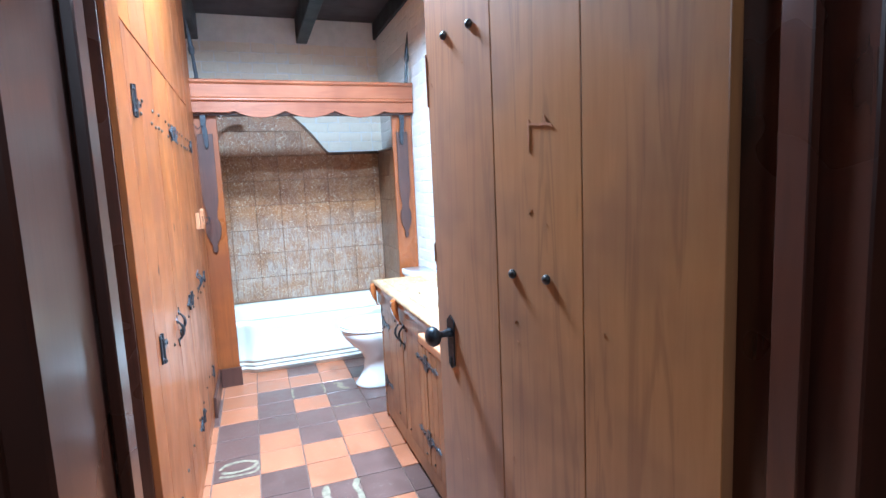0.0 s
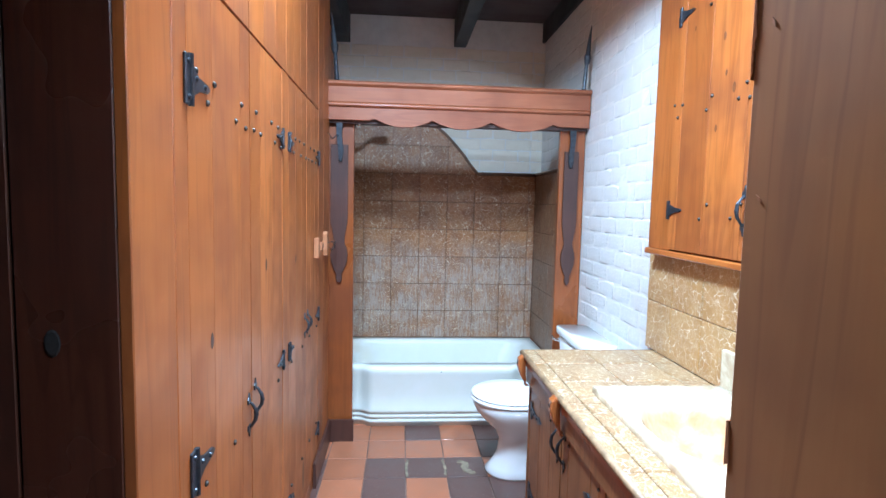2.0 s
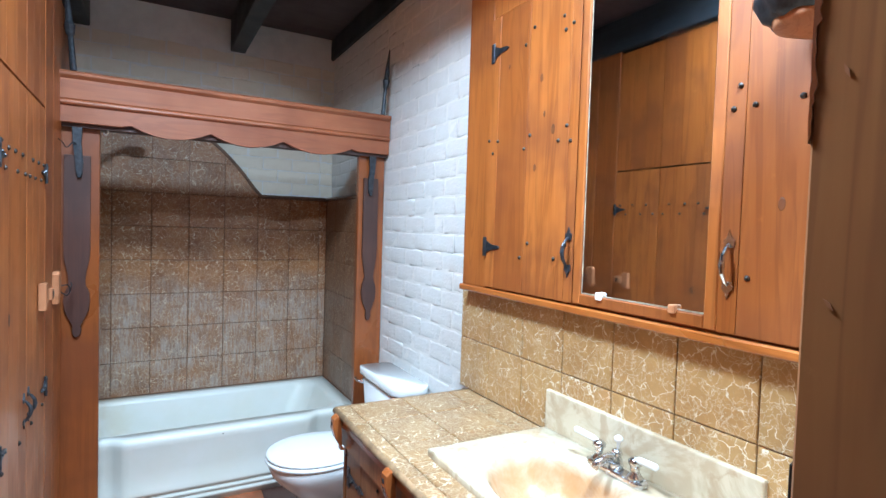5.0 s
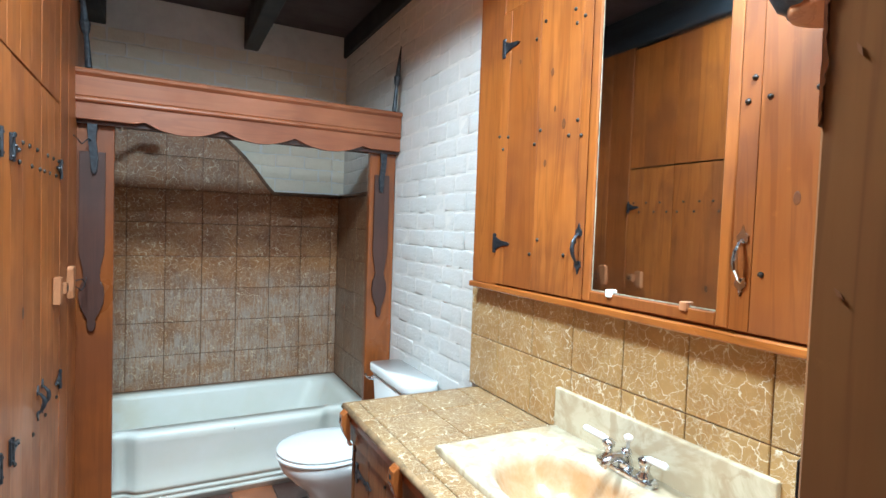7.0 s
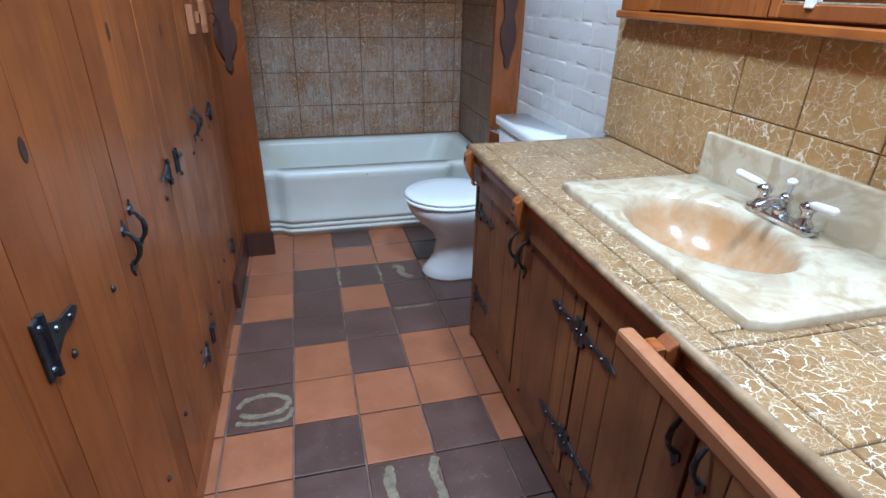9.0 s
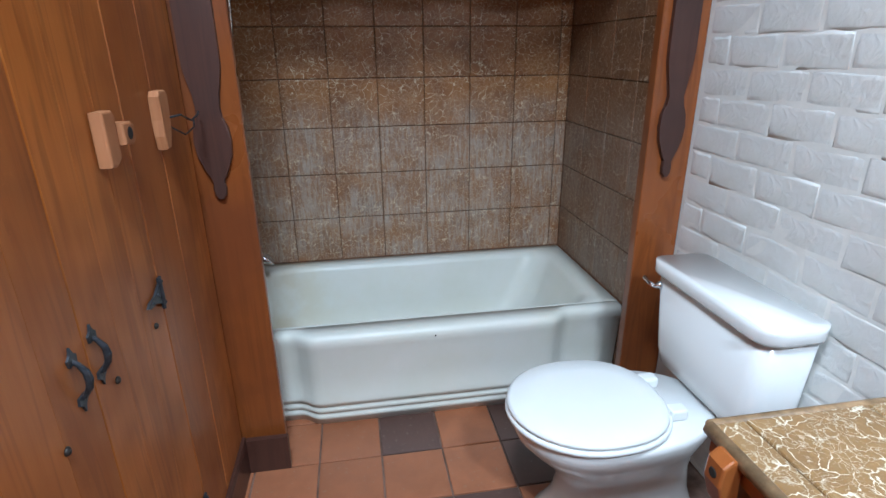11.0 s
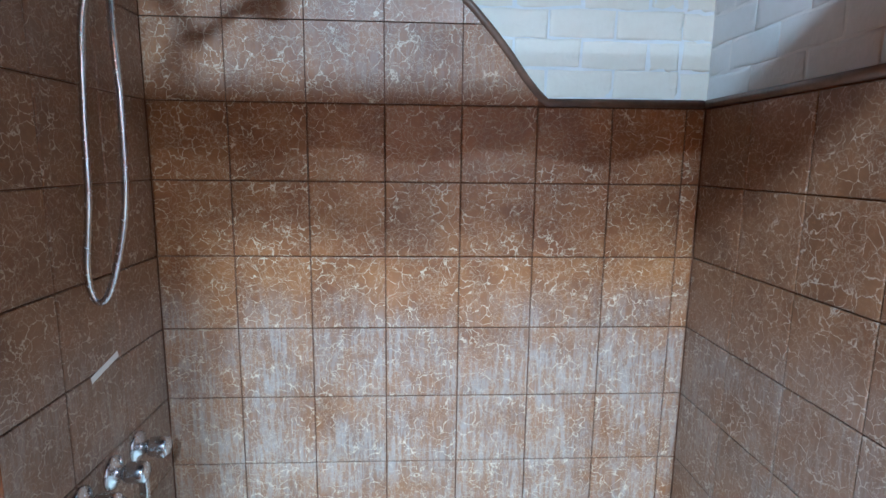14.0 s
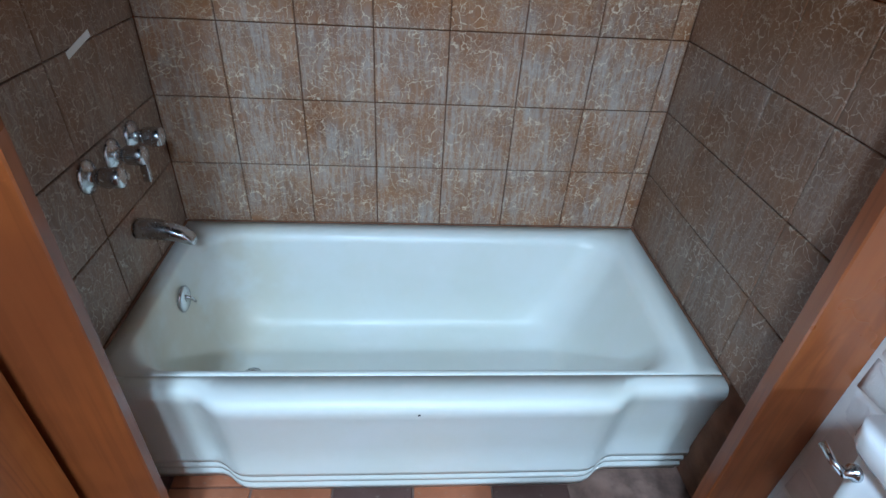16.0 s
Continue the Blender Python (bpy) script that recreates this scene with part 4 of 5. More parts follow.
def tile_mesh(name, w, h, t, mat, bev=0.003, seed=0):
    """A tile lying in x, y with its face at z = t."""
    rnd = random.Random(seed)
    bm = bmesh.new()
    rows = []
    for inset, z in ((0.0, 0.0), (0.0, t - bev), (bev * 0.5, t - bev * 0.3), (bev * 1.6, t)):
        rows.append([bm.verts.new(((w / 2 - inset) * sx, (h / 2 - inset) * sy, z)) for sx, sy in ((-1, -1), (1, -1), (1, 1), (-1, 1))])
    for r0, r1 in zip(rows, rows[1:]):
        for k in range(4):
            bm.faces.new((r0[k], r0[(k + 1) % 4], r1[(k + 1) % 4], r1[k]))
    bm.faces.new(rows[-1])
    me = bpy.data.meshes.new(name)
    bm.to_mesh(me)
    bm.free()
    me.materials.append(mat)
    return me


def outside_basin(x0, x1, y0, y1):
    """The parts of a tile that the basin does not cover."""
    a0, b0, b1 = 1.13, -3.055, -2.40
    if x1 <= a0 or y1 <= b0 or y0 >= b1:
        return [(x0, x1, y0, y1)]
    cut = [(x0, x1, b1, y1)] if y1 > b1 + 0.01 else []
    cut += [(x0, x1, y0, b0)] if y0 < b0 - 0.01 else []
    cut += [(x0, a0, max(y0, b0), min(y1, b1))] if x0 < a0 else []
    return cut


counter = tagged(thing("counter_tiles", (1.28, -2.64, 0.816), "mottled ochre ceramic tile countertop with dark joints", "countertop"), kind="structure")
for i in range(8):
    y1 = min(-1.852 - i * 0.207, -1.872)
    y0 = max(-1.852 - (i + 1) * 0.207, -3.41)
    for x0, x1 in ((1.000, 1.052), (1.052, 1.260), (1.260, 1.468), (1.468, WX - 0.013)):
        for u0, u1, v0, v1 in outside_basin(x0, x1, y0, y1):
            ob = new("tile", tile_mesh("counter_tile", u1 - u0 - 0.003, v1 - v0 - 0.003, 0.007, COUNTER_D, 0.0035))
            ob.parent = counter
            ob.matrix_basis = pose((u0 + u1) / 2 - 1.28, (v0 + v1) / 2 + 2.64, -0.0005)
bm = bmesh.new()
tube(bm, [(1.0005, -3.41, 0.811), (1.0005, -1.868, 0.811)], 0.0115, 10)
tube(bm, [(1.0005, -1.868, 0.811), (WX - 0.012, -1.868, 0.811)], 0.0115, 10)
ob = tagged(finish("counter_nosing", bm, WORN_EDGE, None, "", True), kind="structure")

splash = tagged(thing("splash_tiles", (WX - 0.012, -2.6, 1.03), "two rows of ochre tiles with pale veins behind the basin", "wall tiles"), kind="structure")
for r in range(2):
    for c in range(8):
        y1 = -1.802 - c * P
        y0 = max(y1 - P, -3.41)
        z0 = 0.822 + r * P
        ta = tile_mesh("splash_tile", P - 0.003, y1 - y0 - 0.003, 0.006, COUNTER_T)
        ob = new("tile", ta)
        ob.parent = splash
        ob.matrix_basis = pose(0, (y0 + y1) / 2 + 2.6, z0 + P / 2 - 1.03, 0, -90, 0) 


# ---- basin with its tap ----
sink = thing("basin", (1.33, -2.72, 0.822), "cream cultured marble basin top with a stained oval bowl", "basin")
MARBLE, nt, b = material("cultured_marble", 0.2, 0, 0.3)
v = place(nt, (1, 1, 1))
a1 = noise_of(nt, v, 5, 5, 0.6, 2.5)
a2 = noise_of(nt, v, 16, 4, 0.6, 1.0)
col = mix(nt, ramp(nt, a1, 0.4, 0.62), (0.56, 0.48, 0.35), (0.46, 0.36, 0.24))
col = mix(nt, maths(nt, "MULTIPLY", ramp(nt, a2, 0.50, 0.68), 0.5), col, (0.34, 0.21, 0.11))
geo = nt.nodes.new("ShaderNodeNewGeometry")
sp = nt.nodes.new("ShaderNodeSeparateXYZ")
nt.links.new(geo.outputs["Position"], sp.inputs[0])
streak = noise_of(nt, place(nt, (1, 1, 0.5)), 12, 4, 0.7)
rust = maths(nt, "MULTIPLY", ramp(nt, sp.outputs[2], 0.838, 0.80), ramp(nt, streak, 0.2, 0.66, 0.45, 1.0))
col = mix(nt, maths(nt, "MULTIPLY", rust, 0.85), col, (0.42, 0.20, 0.075))
nt.links.new(col, b.inputs["Base Color"])
relief(nt, b, a2, 0.08, 0.001)
bm = bmesh.new()
N = 56
SX0, SX1, SY0, SY1, SZ = 1.112, 1.545, -3.078, -2.372, 0.844


def rect_ring(x0, x1, y0, y1, z, cx, cy):
    pts = []
    for k in range(N):
        a = 2 * math.pi * (k + 0.5) / N
        dx, dy = math.cos(a), math.sin(a)
        s = min(((x1 if dx > 0 else x0) - cx) / dx if abs(dx) > 1e-6 else 9, ((y1 if dy > 0 else y0) - cy) / dy if abs(dy) > 1e-6 else 9)
        pts.append((cx + dx * s, cy + dy * s, z))
    return pts


def oval(rx, ry, z, cx, cy):
    return [(cx + rx * math.cos(2 * math.pi * (k + 0.5) / N), cy + ry * math.sin(2 * math.pi * (k + 0.5) / N), z) for k in range(N)]


bx, by = 1.305, -2.715
loft(bm, [rect_ring(SX0, SX1, SY0, SY1, 0.8225, bx, by), rect_ring(SX0, SX1, SY0, SY1, SZ - 0.006, bx, by), rect_ring(SX0 + 0.003, SX1 - 0.002, SY0 + 0.003, SY1 - 0.003, SZ - 0.001, bx, by), rect_ring(SX0 + 0.008, SX1 - 0.003, SY0 + 0.008, SY1 - 0.008, SZ, bx, by),
          oval(0.168, 0.232, SZ, bx, by), oval(0.160, 0.223, SZ - 0.004, bx, by), oval(0.152, 0.213, SZ - 0.018, bx, by), oval(0.135, 0.19, SZ - 0.06, bx + 0.004, by), oval(0.105, 0.15, SZ - 0.105, bx + 0.008, by), oval(0.06, 0.09, SZ - 0.13, bx + 0.012, by), oval(0.022, 0.022, SZ - 0.137, bx + 0.015, by)], cap0=False)
part("bowl", bm, MARBLE, sink, "", True)
solid("backsplash", MARBLE, sink, (1.546, 1.566, SY0, SY1, 0.8225, 0.966), bev=0.005, seg=2)
bm = lathe(bmesh.new(), [(0.021, 0.0), (0.021, 0.003), (0.012, 0.004), (0.003, 0.002)], (bx + 0.015, by, SZ - 0.1365), "z", 16)
part("drain", bm, CHROME, sink, "chrome drain", True)

tap = thing("basin_tap", (1.49, -2.73, SZ), "old chrome basin tap with two white porcelain levers", "tap")
bm = bmesh.new()
prism(bm, [(1.468, -2.81), (1.478, -2.825), (1.502, -2.825), (1.512, -2.81), (1.512, -2.65), (1.502, -2.635), (1.478, -2.635), (1.468, -2.65)], "z", SZ + 0.0005, SZ + 0.016, 0.004)
part("base_plate", bm, CHROME, tap, "", False)
bm = lathe(bmesh.new(), [(0.020, 0.016), (0.017, 0.035), (0.011, 0.05), (0.015, 0.056), (0.012, 0.066), (0.004, 0.07)], (1.49, -2.73, SZ), "z", 16)
tube(bm, [(1.488, -2.73, SZ + 0.035), (1.465, -2.73, SZ + 0.050), (1.445, -2.73, SZ + 0.052), (1.420, -2.73, SZ + 0.045), (1.408, -2.73, SZ + 0.032)], [0.015, 0.014, 0.012, 0.011, 0.010], 12)
part("spout", bm, CHROME, tap, "", True)
for s, y in ((1, -2.668), (-1, -2.792)):
    bm = lathe(bmesh.new(), [(0.021, 0.016), (0.019, 0.022), (0.011, 0.032), (0.012, 0.048), (0.017, 0.053), (0.018, 0.062), (0.010, 0.070), (0.003, 0.072)], (1.49, y, SZ), "z", 16)
    hd = part("handle_post", bm, CHROME, tap, "", True)
    bm = tube(bmesh.new(), [(1.488, y, SZ + 0.066), (1.484, y + s * 0.018, SZ + 0.070), (1.474, y + s * 0.072, SZ + 0.077), (1.473, y + s * 0.078, SZ + 0.0775)], [0.006, 0.009, 0.0095, 0.006], 10)
    part("lever", bm, CERAMIC, hd, "white porcelain lever", True)

bm = lathe(bmesh.new(), [(0.004, 0.070), (0.005, 0.084), (0.011, 0.090), (0.012, 0.099), (0.004, 0.104)], (1.495, -2.73, SZ), "z", 14)
part("finial", bm, CERAMIC, tap, "white porcelain finial", True)

# ---- wall cabinet with the mirror ----
cab = thing("wall_cabinet", (1.55, -2.64, 1.24), "varnished knotty pine wall cabinet over the basin", "cabinet")
FXC = 1.535
solid("body", PINE, cab, (FXC + 0.001, WX - 0.001, -3.41, -1.865, 1.243, 2.78), bev=0.001)
solid("stile", PINE, cab, (FXC - 0.012, FXC, -2.0325, -1.865, 1.262, 2.78), bev=0.0015)
solid("top_panel", PINE, cab, (FXC - 0.012, FXC, -2.5075, -2.0335, 2.262, 2.78), bev=0.003)
solid("top_panel", PINE, cab, (FXC - 0.012, FXC, -2.9705, -2.5085, 2.262, 2.78), bev=0.003)
solid("top_panel", PINE, cab, (FXC - 0.012, FXC, -3.41, -2.9715, 2.262, 2.78), bev=0.003)
solid("bottom_rail", PINE_Y, cab, (FXC - 0.028, FXC, -3.41, -1.862, 1.238, 1.261), bev=0.004)


def cab_door(cuts, label, hinges, pull, metal, nails):
    d = solid("door", DARK, cab, (FXC - 0.0009, FXC - 0.0001, cuts[0], cuts[-1], 1.27, 2.256), label=label)
    for a, b in zip(cuts, cuts[1:]):
        bm = box(bmesh.new(), FXC - 0.020, FXC - 0.001, a + 0.0007, b - 0.0007, 1.268, 2.258, 0.0008)
        part("plank", bm, PINE, d)
    X = FXC - 0.0205
    for y, z, s in hinges:
        bm = bmesh.new()
        box(bm, X - 0.005, X, y - 0.010, y + 0.010, z - 0.036, z + 0.036, 0.0015)
        L = 0.085
        prism(bm, [(y, z - 0.026), (y + s * L * 0.5, z - 0.010), (y + s * L, z - 0.006), (y + s * (L + 0.01), z), (y + s * L, z + 0.006), (y + s * L * 0.5, z + 0.010), (y, z + 0.026)], "x", X - 0.004, X)
        part("strap_hinge", bm, IRON, d, "black iron strap hinge")
    bow_pull(d, pull, 1.42, X, 0.85, -1, metal, "iron bow handle with spade ends")
    nail_heads(d, nails, X, 0.0065, sign=-1)
    return d


cab_door([-2.507, -2.468, -2.263, -2.090, -2.034], "knotty varnished pine plank cabinet door beside the white brick, closed", [(-2.032, 1.418, -1), (-2.050, 2.131, -1)], -2.488, IRON,
         [(-2.039, 1.812), (-2.095, 1.804), (-2.065, 1.763), (-2.281, 1.801), (-2.251, 1.759), (-2.423, 1.765), (-2.460, 1.806), (-2.478, 1.758), (-2.242, 2.11), (-2.287, 2.155), (-2.431, 2.145), (-2.474, 2.111), (-2.44, 2.10), (-2.248, 1.389), (-2.288, 1.439), (-2.421, 1.396), (-2.47, 1.44)])
cab_door([-3.409, -3.30, -3.15, -3.017, -2.972], "varnished pine plank cabinet door above the near end of the counter, closed", [(-3.39, 1.43, 1), (-3.39, 2.13, 1)], -2.996, CHROME, [(-3.003, 1.807), (-2.990, 1.759), (-3.037, 1.760), (-3.038, 1.394), (-3.16, 2.15), (-3.05, 2.16), (-3.18, 1.81), (-3.13, 1.76)])
KNOT = plain("pine_knot", (0.15, 0.045, 0.012), 0.5, vary=0.3)
for y, z, r in ((-2.33, 1.98, 0.011), (-2.35, 1.86, 0.008), (-2.395, 1.805, 0.013), (-2.31, 1.69, 0.010), (-2.15, 2.06, 0.007), (-3.07, 1.93, 0.009), (-3.10, 1.55, 0.011)):
    bm = lathe(bmesh.new(), [(r, 0.0), (r * 0.8, -0.0006)], (FXC - 0.0201, y, z), "x", 12, 0.7, 1.3)
    part("knot", bm, KNOT, cab, "small brown knot in the pine")
md = solid("mirror_door", DARK, cab, (FXC - 0.0079, FXC - 0.0001, -2.9395, -2.5415, 1.3005, 2.2245), label="pine-framed mirror door, closed")
for nm, y0, y1, z0, z1 in (("frame_side", -2.9705, -2.940, 1.268, 2.258), ("frame_side", -2.541, -2.5095, 1.268, 2.258), ("frame_bottom", -2.9395, -2.5415, 1.268, 1.300), ("frame_top", -2.9395, -2.5415, 2.225, 2.258)):
    solid(nm, PINE, md, (FXC - 0.020, FXC - 0.001, y0, y1, z0, z1), bev=0.003)
BEAD = plain("worn_mirror_edge", (0.34, 0.30, 0.22), 0.4, vary=0.4, scale=40)
MIRROR, nt, b = material("mirror_silver", 0.02, 1.0)
b.inputs["Base Color"].default_value = (0.80, 0.82, 0.82, 1)
nt.links.new(ramp(nt, noise_of(nt, place(nt), 7, 5, 0.6), 0.4, 0.75, 0.015, 0.07), b.inputs["Roughness"])
solid("mirror_glass", MIRROR, md, (FXC - 0.014, FXC - 0.008, -2.9390, -2.5420, 1.3005, 2.2245), bev=0.002, label="silvered mirror with worn edges")
for box_ in ((-2.9375, -2.5435, 1.3012, 1.3045), (-2.5465, -2.5435, 1.3050, 2.2235)):
    solid("mirror_edge", BEAD, md, (FXC - 0.0147, FXC - 0.0141, *box_), label="pale worn edge of the mirror")
for y, z in ((-2.62, 1.303), (-2.86, 1.303), (-2.62, 2.222), (-2.86, 2.222)):
    solid("clip", BARE_W if z < 2 and y < -2.7 else SEAT, md, (FXC - 0.028, FXC - 0.0141, y - 0.010, y + 0.010, z - 0.012, z + 0.010), bev=0.003, seg=2, label="small mirror clip")

# iron sconce with a turned wooden base, half hidden behind the door
sc = thing("wall_sconce", (1.42, -3.20, 1.9), "dark ornate iron sconce on the pine wall cabinet", "wall lamp")
cx, cy, cz = 1.42, -3.20, 1.90
bm = bmesh.new()
rings = []
for k_, (r, h) in enumerate(((0.055, -0.045), (0.085, -0.03), (0.10, 0.0), (0.098, 0.02), (0.085, 0.028), (0.04, 0.03))):
    rings.append([(cx + r * (1 + 0.05 * math.cos(9 * a)) * math.cos(a), cy + r * (1 + 0.05 * math.cos(9 * a)) * math.sin(a), cz + h) for a in [2 * math.pi * i / 72 for i in range(72)]])
loft(bm, rings)
part("cup", bm, IRON, sc, "fluted dark iron cup", True)
bm = lathe(bmesh.new(), [(0.075, -0.034), (0.070, -0.046), (0.045, -0.056), (0.018, -0.062)], (cx, cy, cz), "z", 28)
part("base", bm, BARE_W, sc, "turned wooden underside", True)
bm = lathe(bmesh.new(), [(0.035, 0.03), (0.022, 0.06), (0.028, 0.10), (0.022, 0.20), (0.008, 0.21)], (cx, cy, cz), "z", 16)
tube(bm, [(cx, cy, cz + 0.05), (cx + 0.03, cy, cz + 0.03), (FXC - 0.022, cy, cz + 0.05)], 0.009, 8)
part("stem", bm, IRON, sc, "", True)


# ---- toilet ----
toi = thing("toilet", (1.2, -1.265, 0), "white china toilet with closed lid against the white brick wall", "toilet")
TY = -1.262


def egg(front, back, half, z, y=TY, n=40, flat=0.0):
    """Egg outline: front and back x, half width."""
    cx = front + half * 1.12
    pts = []
    for k in range(n):
        a = 2 * math.pi * k / n
        c, s = math.cos(a), math.sin(a)
        rx = (back - cx) if c > 0 else (cx - front)
        e = 0.78 if c > 0 else 1.0
        pts.append((cx + rx * math.copysign(abs(c) ** e, c), y + half * math.copysign(abs(s) ** (0.85 if c > 0 else 1.0), s), z))
    return pts


bm = bmesh.new()
loft(bm, [egg(0.962, 1.47, 0.125, 0.0), egg(0.958, 1.475, 0.128, 0.012), egg(0.985, 1.46, 0.115, 0.04), egg(1.02, 1.44, 0.098, 0.10), egg(1.03, 1.43, 0.095, 0.18), egg(1.00, 1.43, 0.115, 0.24), egg(0.94, 1.44, 0.150, 0.295), egg(0.90, 1.45, 0.175, 0.342), egg(0.885, 1.46, 0.186, 0.377), egg(0.885, 1.46, 0.186, 0.392), egg(0.893, 1.455, 0.180, 0.398)])
part("bowl", bm, CERAMIC, toi, "", True)
bm = bmesh.new()
loft(bm, [egg(0.876, 1.31, 0.188, 0.400), egg(0.870, 1.314, 0.196, 0.406), egg(0.870, 1.314, 0.196, 0.414), egg(0.876, 1.31, 0.190, 0.419)])
part("seat", bm, SEAT, toi, "white plastic toilet seat", True)
bm = bmesh.new()
loft(bm, [egg(0.878, 1.30, 0.188, 0.4215), egg(0.873, 1.304, 0.193, 0.427), egg(0.874, 1.303, 0.192, 0.434), egg(0.884, 1.295, 0.182, 0.440), egg(0.95, 1.25, 0.120, 0.444)])
part("lid", bm, SEAT, toi, "white plastic lid, closed", True)
for s in (-1, 1):
    solid("seat_hinge", SEAT, toi, (1.295, 1.345, TY + s * 0.075 - 0.02, TY + s * 0.075 + 0.02, 0.399, 0.432), bev=0.007, seg=2)
    bm = lathe(bmesh.new(), [(0.012, 0), (0.010, 0.006), (0.003, 0.009)], (1.25, TY + s * 0.112, 0.034), "z", 10)
    part("floor_bolt", bm, CHROME, toi, "", True)


def rounded(x0, x1, y0, y1, z, r, per=6):
    pts = []
    for cx, cy, a0 in ((x1 - r, y1 - r, 0), (x0 + r, y1 - r, 90), (x0 + r, y0 + r, 180), (x1 - r, y0 + r, 270)):
        for k in range(per):
            a = radians(a0 + 90 * k / (per - 1))
            pts.append((cx + r * math.cos(a), cy + r * math.sin(a), z))
    return pts


bm = bmesh.new()
loft(bm, [rounded(1.445, 1.555, -1.43, -1.095, 0.395, 0.03), rounded(1.420, 1.563, -1.468, -1.057, 0.412, 0.045), rounded(1.410, 1.565, -1.482, -1.043, 0.46, 0.05), rounded(1.396, 1.568, -1.497, -1.028, 0.70, 0.05)])
part("tank", bm, CERAMIC, toi, "", True)
bm = bmesh.new()
loft(bm, [rounded(1.386, 1.570, -1.507, -1.018, 0.702, 0.05), rounded(1.381, 1.572, -1.511, -1.014, 0.710, 0.055), rounded(1.381, 1.572, -1.511, -1.014, 0.730, 0.055), rounded(1.386, 1.566, -1.506, -1.019, 0.742, 0.035)])
part("tank_lid", bm, CERAMIC, toi, "", True)
bm = lathe(bmesh.new(), [(0.014, 0.0), (0.014, -0.006), (0.008, -0.010), (0.007, -0.022)], (1.398, -1.065, 0.665), "x", 14)
tube(bm, [(1.378, -1.065, 0.665), (1.372, -1.05, 0.668), (1.370, -1.02, 0.676)], [0.007, 0.006, 0.0065], 8)
part("flush_lever", bm, CHROME, toi, "chrome flush lever", True)

toi.location.y -= 0.03

# ---- shower fittings ----
sh = thing("hand_shower", (0, -0.34, 2.04), "chrome shower arm with hand shower and long looping metal hose", "shower")
SY = -0.33
bm = lathe(bmesh.new(), [(0.032, 0.001), (0.030, 0.006), (0.018, 0.012), (0.012, 0.014)], (0.0, SY - 0.01, 2.035), "x", 20)
part("flange", bm, CHROME, sh, "", True)
bm = tube(bmesh.new(), [(0.008, SY, 2.037), (0.055, SY, 2.040), (0.095, SY, 2.028), (0.125, SY, 1.998), (0.148, SY, 1.962)], 0.0105, 12)
part("arm", bm, CHROME, sh, "", True)
bm = tube(bmesh.new(), [(0.138, SY, 1.978), (0.152, SY, 1.950), (0.165, SY, 1.926)], [0.015, 0.019, 0.014], 12)
tube(bm, [(0.160, SY, 1.940), (0.180, SY, 1.950)], [0.012, 0.014], 10)
part("holder", bm, CHROME, sh, "", True)
bm = tube(bmesh.new(), [(0.150, SY, 1.930), (0.185, SY, 1.952), (0.225, SY, 1.985), (0.262, SY, 2.010), (0.30, SY, 2.018)], [0.011, 0.013, 0.012, 0.014, 0.026], 12)
part("handle", bm, CHROME, sh, "", True)
bm = bmesh.new()
tube(bm, [(0.335, SY, 2.032), (0.336, SY, 2.022), (0.338, SY, 2.000), (0.339, SY, 1.993)], [0.028, 0.038, 0.040, 0.034], 20)
part("spray_head", bm, CHROME, sh, "", True)
bm = tube(bmesh.new(), [(0.339, SY, 1.9935), (0.3395, SY, 1.990)], [0.031, 0.030], 18)
part("spray_face", bm, IRON, sh, "dark spray face with nozzles", True)
hose = [(0.150, SY, 1.925), (0.138, SY, 1.905), (0.110, SY - 0.004, 1.80), (0.115, SY - 0.008, 1.60), (0.108, SY - 0.012, 1.394), (0.066, SY - 0.012, 1.228), (0.035, SY - 0.012, 1.196), (0.020, SY - 0.012, 1.26), (0.036, SY - 0.010, 1.42), (0.041, SY - 0.006, 1.60), (0.054, SY, 1.788), (0.103, SY, 1.905), (0.138, SY, 1.955)]
def smooth_path(pts, n=6):
    out = []
    P_ = [Vector(p) for p in pts]
    for i in range(len(P_) - 1):
        p0, p1, p2, p3 = P_[max(i - 1, 0)], P_[i], P_[i + 1], P_[min(i + 2, len(P_) - 1)]
        for k in range(n):
            t = k / n
            out.append(0.5 * ((2 * p1) + (p2 - p0) * t + (2 * p0 - 5 * p1 + 4 * p2 - p3) * t * t + (3 * p1 - p0 - 3 * p2 + p3) * t ** 3))
    out.append(P_[-1])
    return out
pth = smooth_path(hose, 16)
bm = tube(bmesh.new(), pth, [0.0068 + 0.0009 * (i % 2) for i in range(len(pth))], 10)
part("hose", bm, CHROME, sh, "ribbed metal hose hanging in a loop", True)

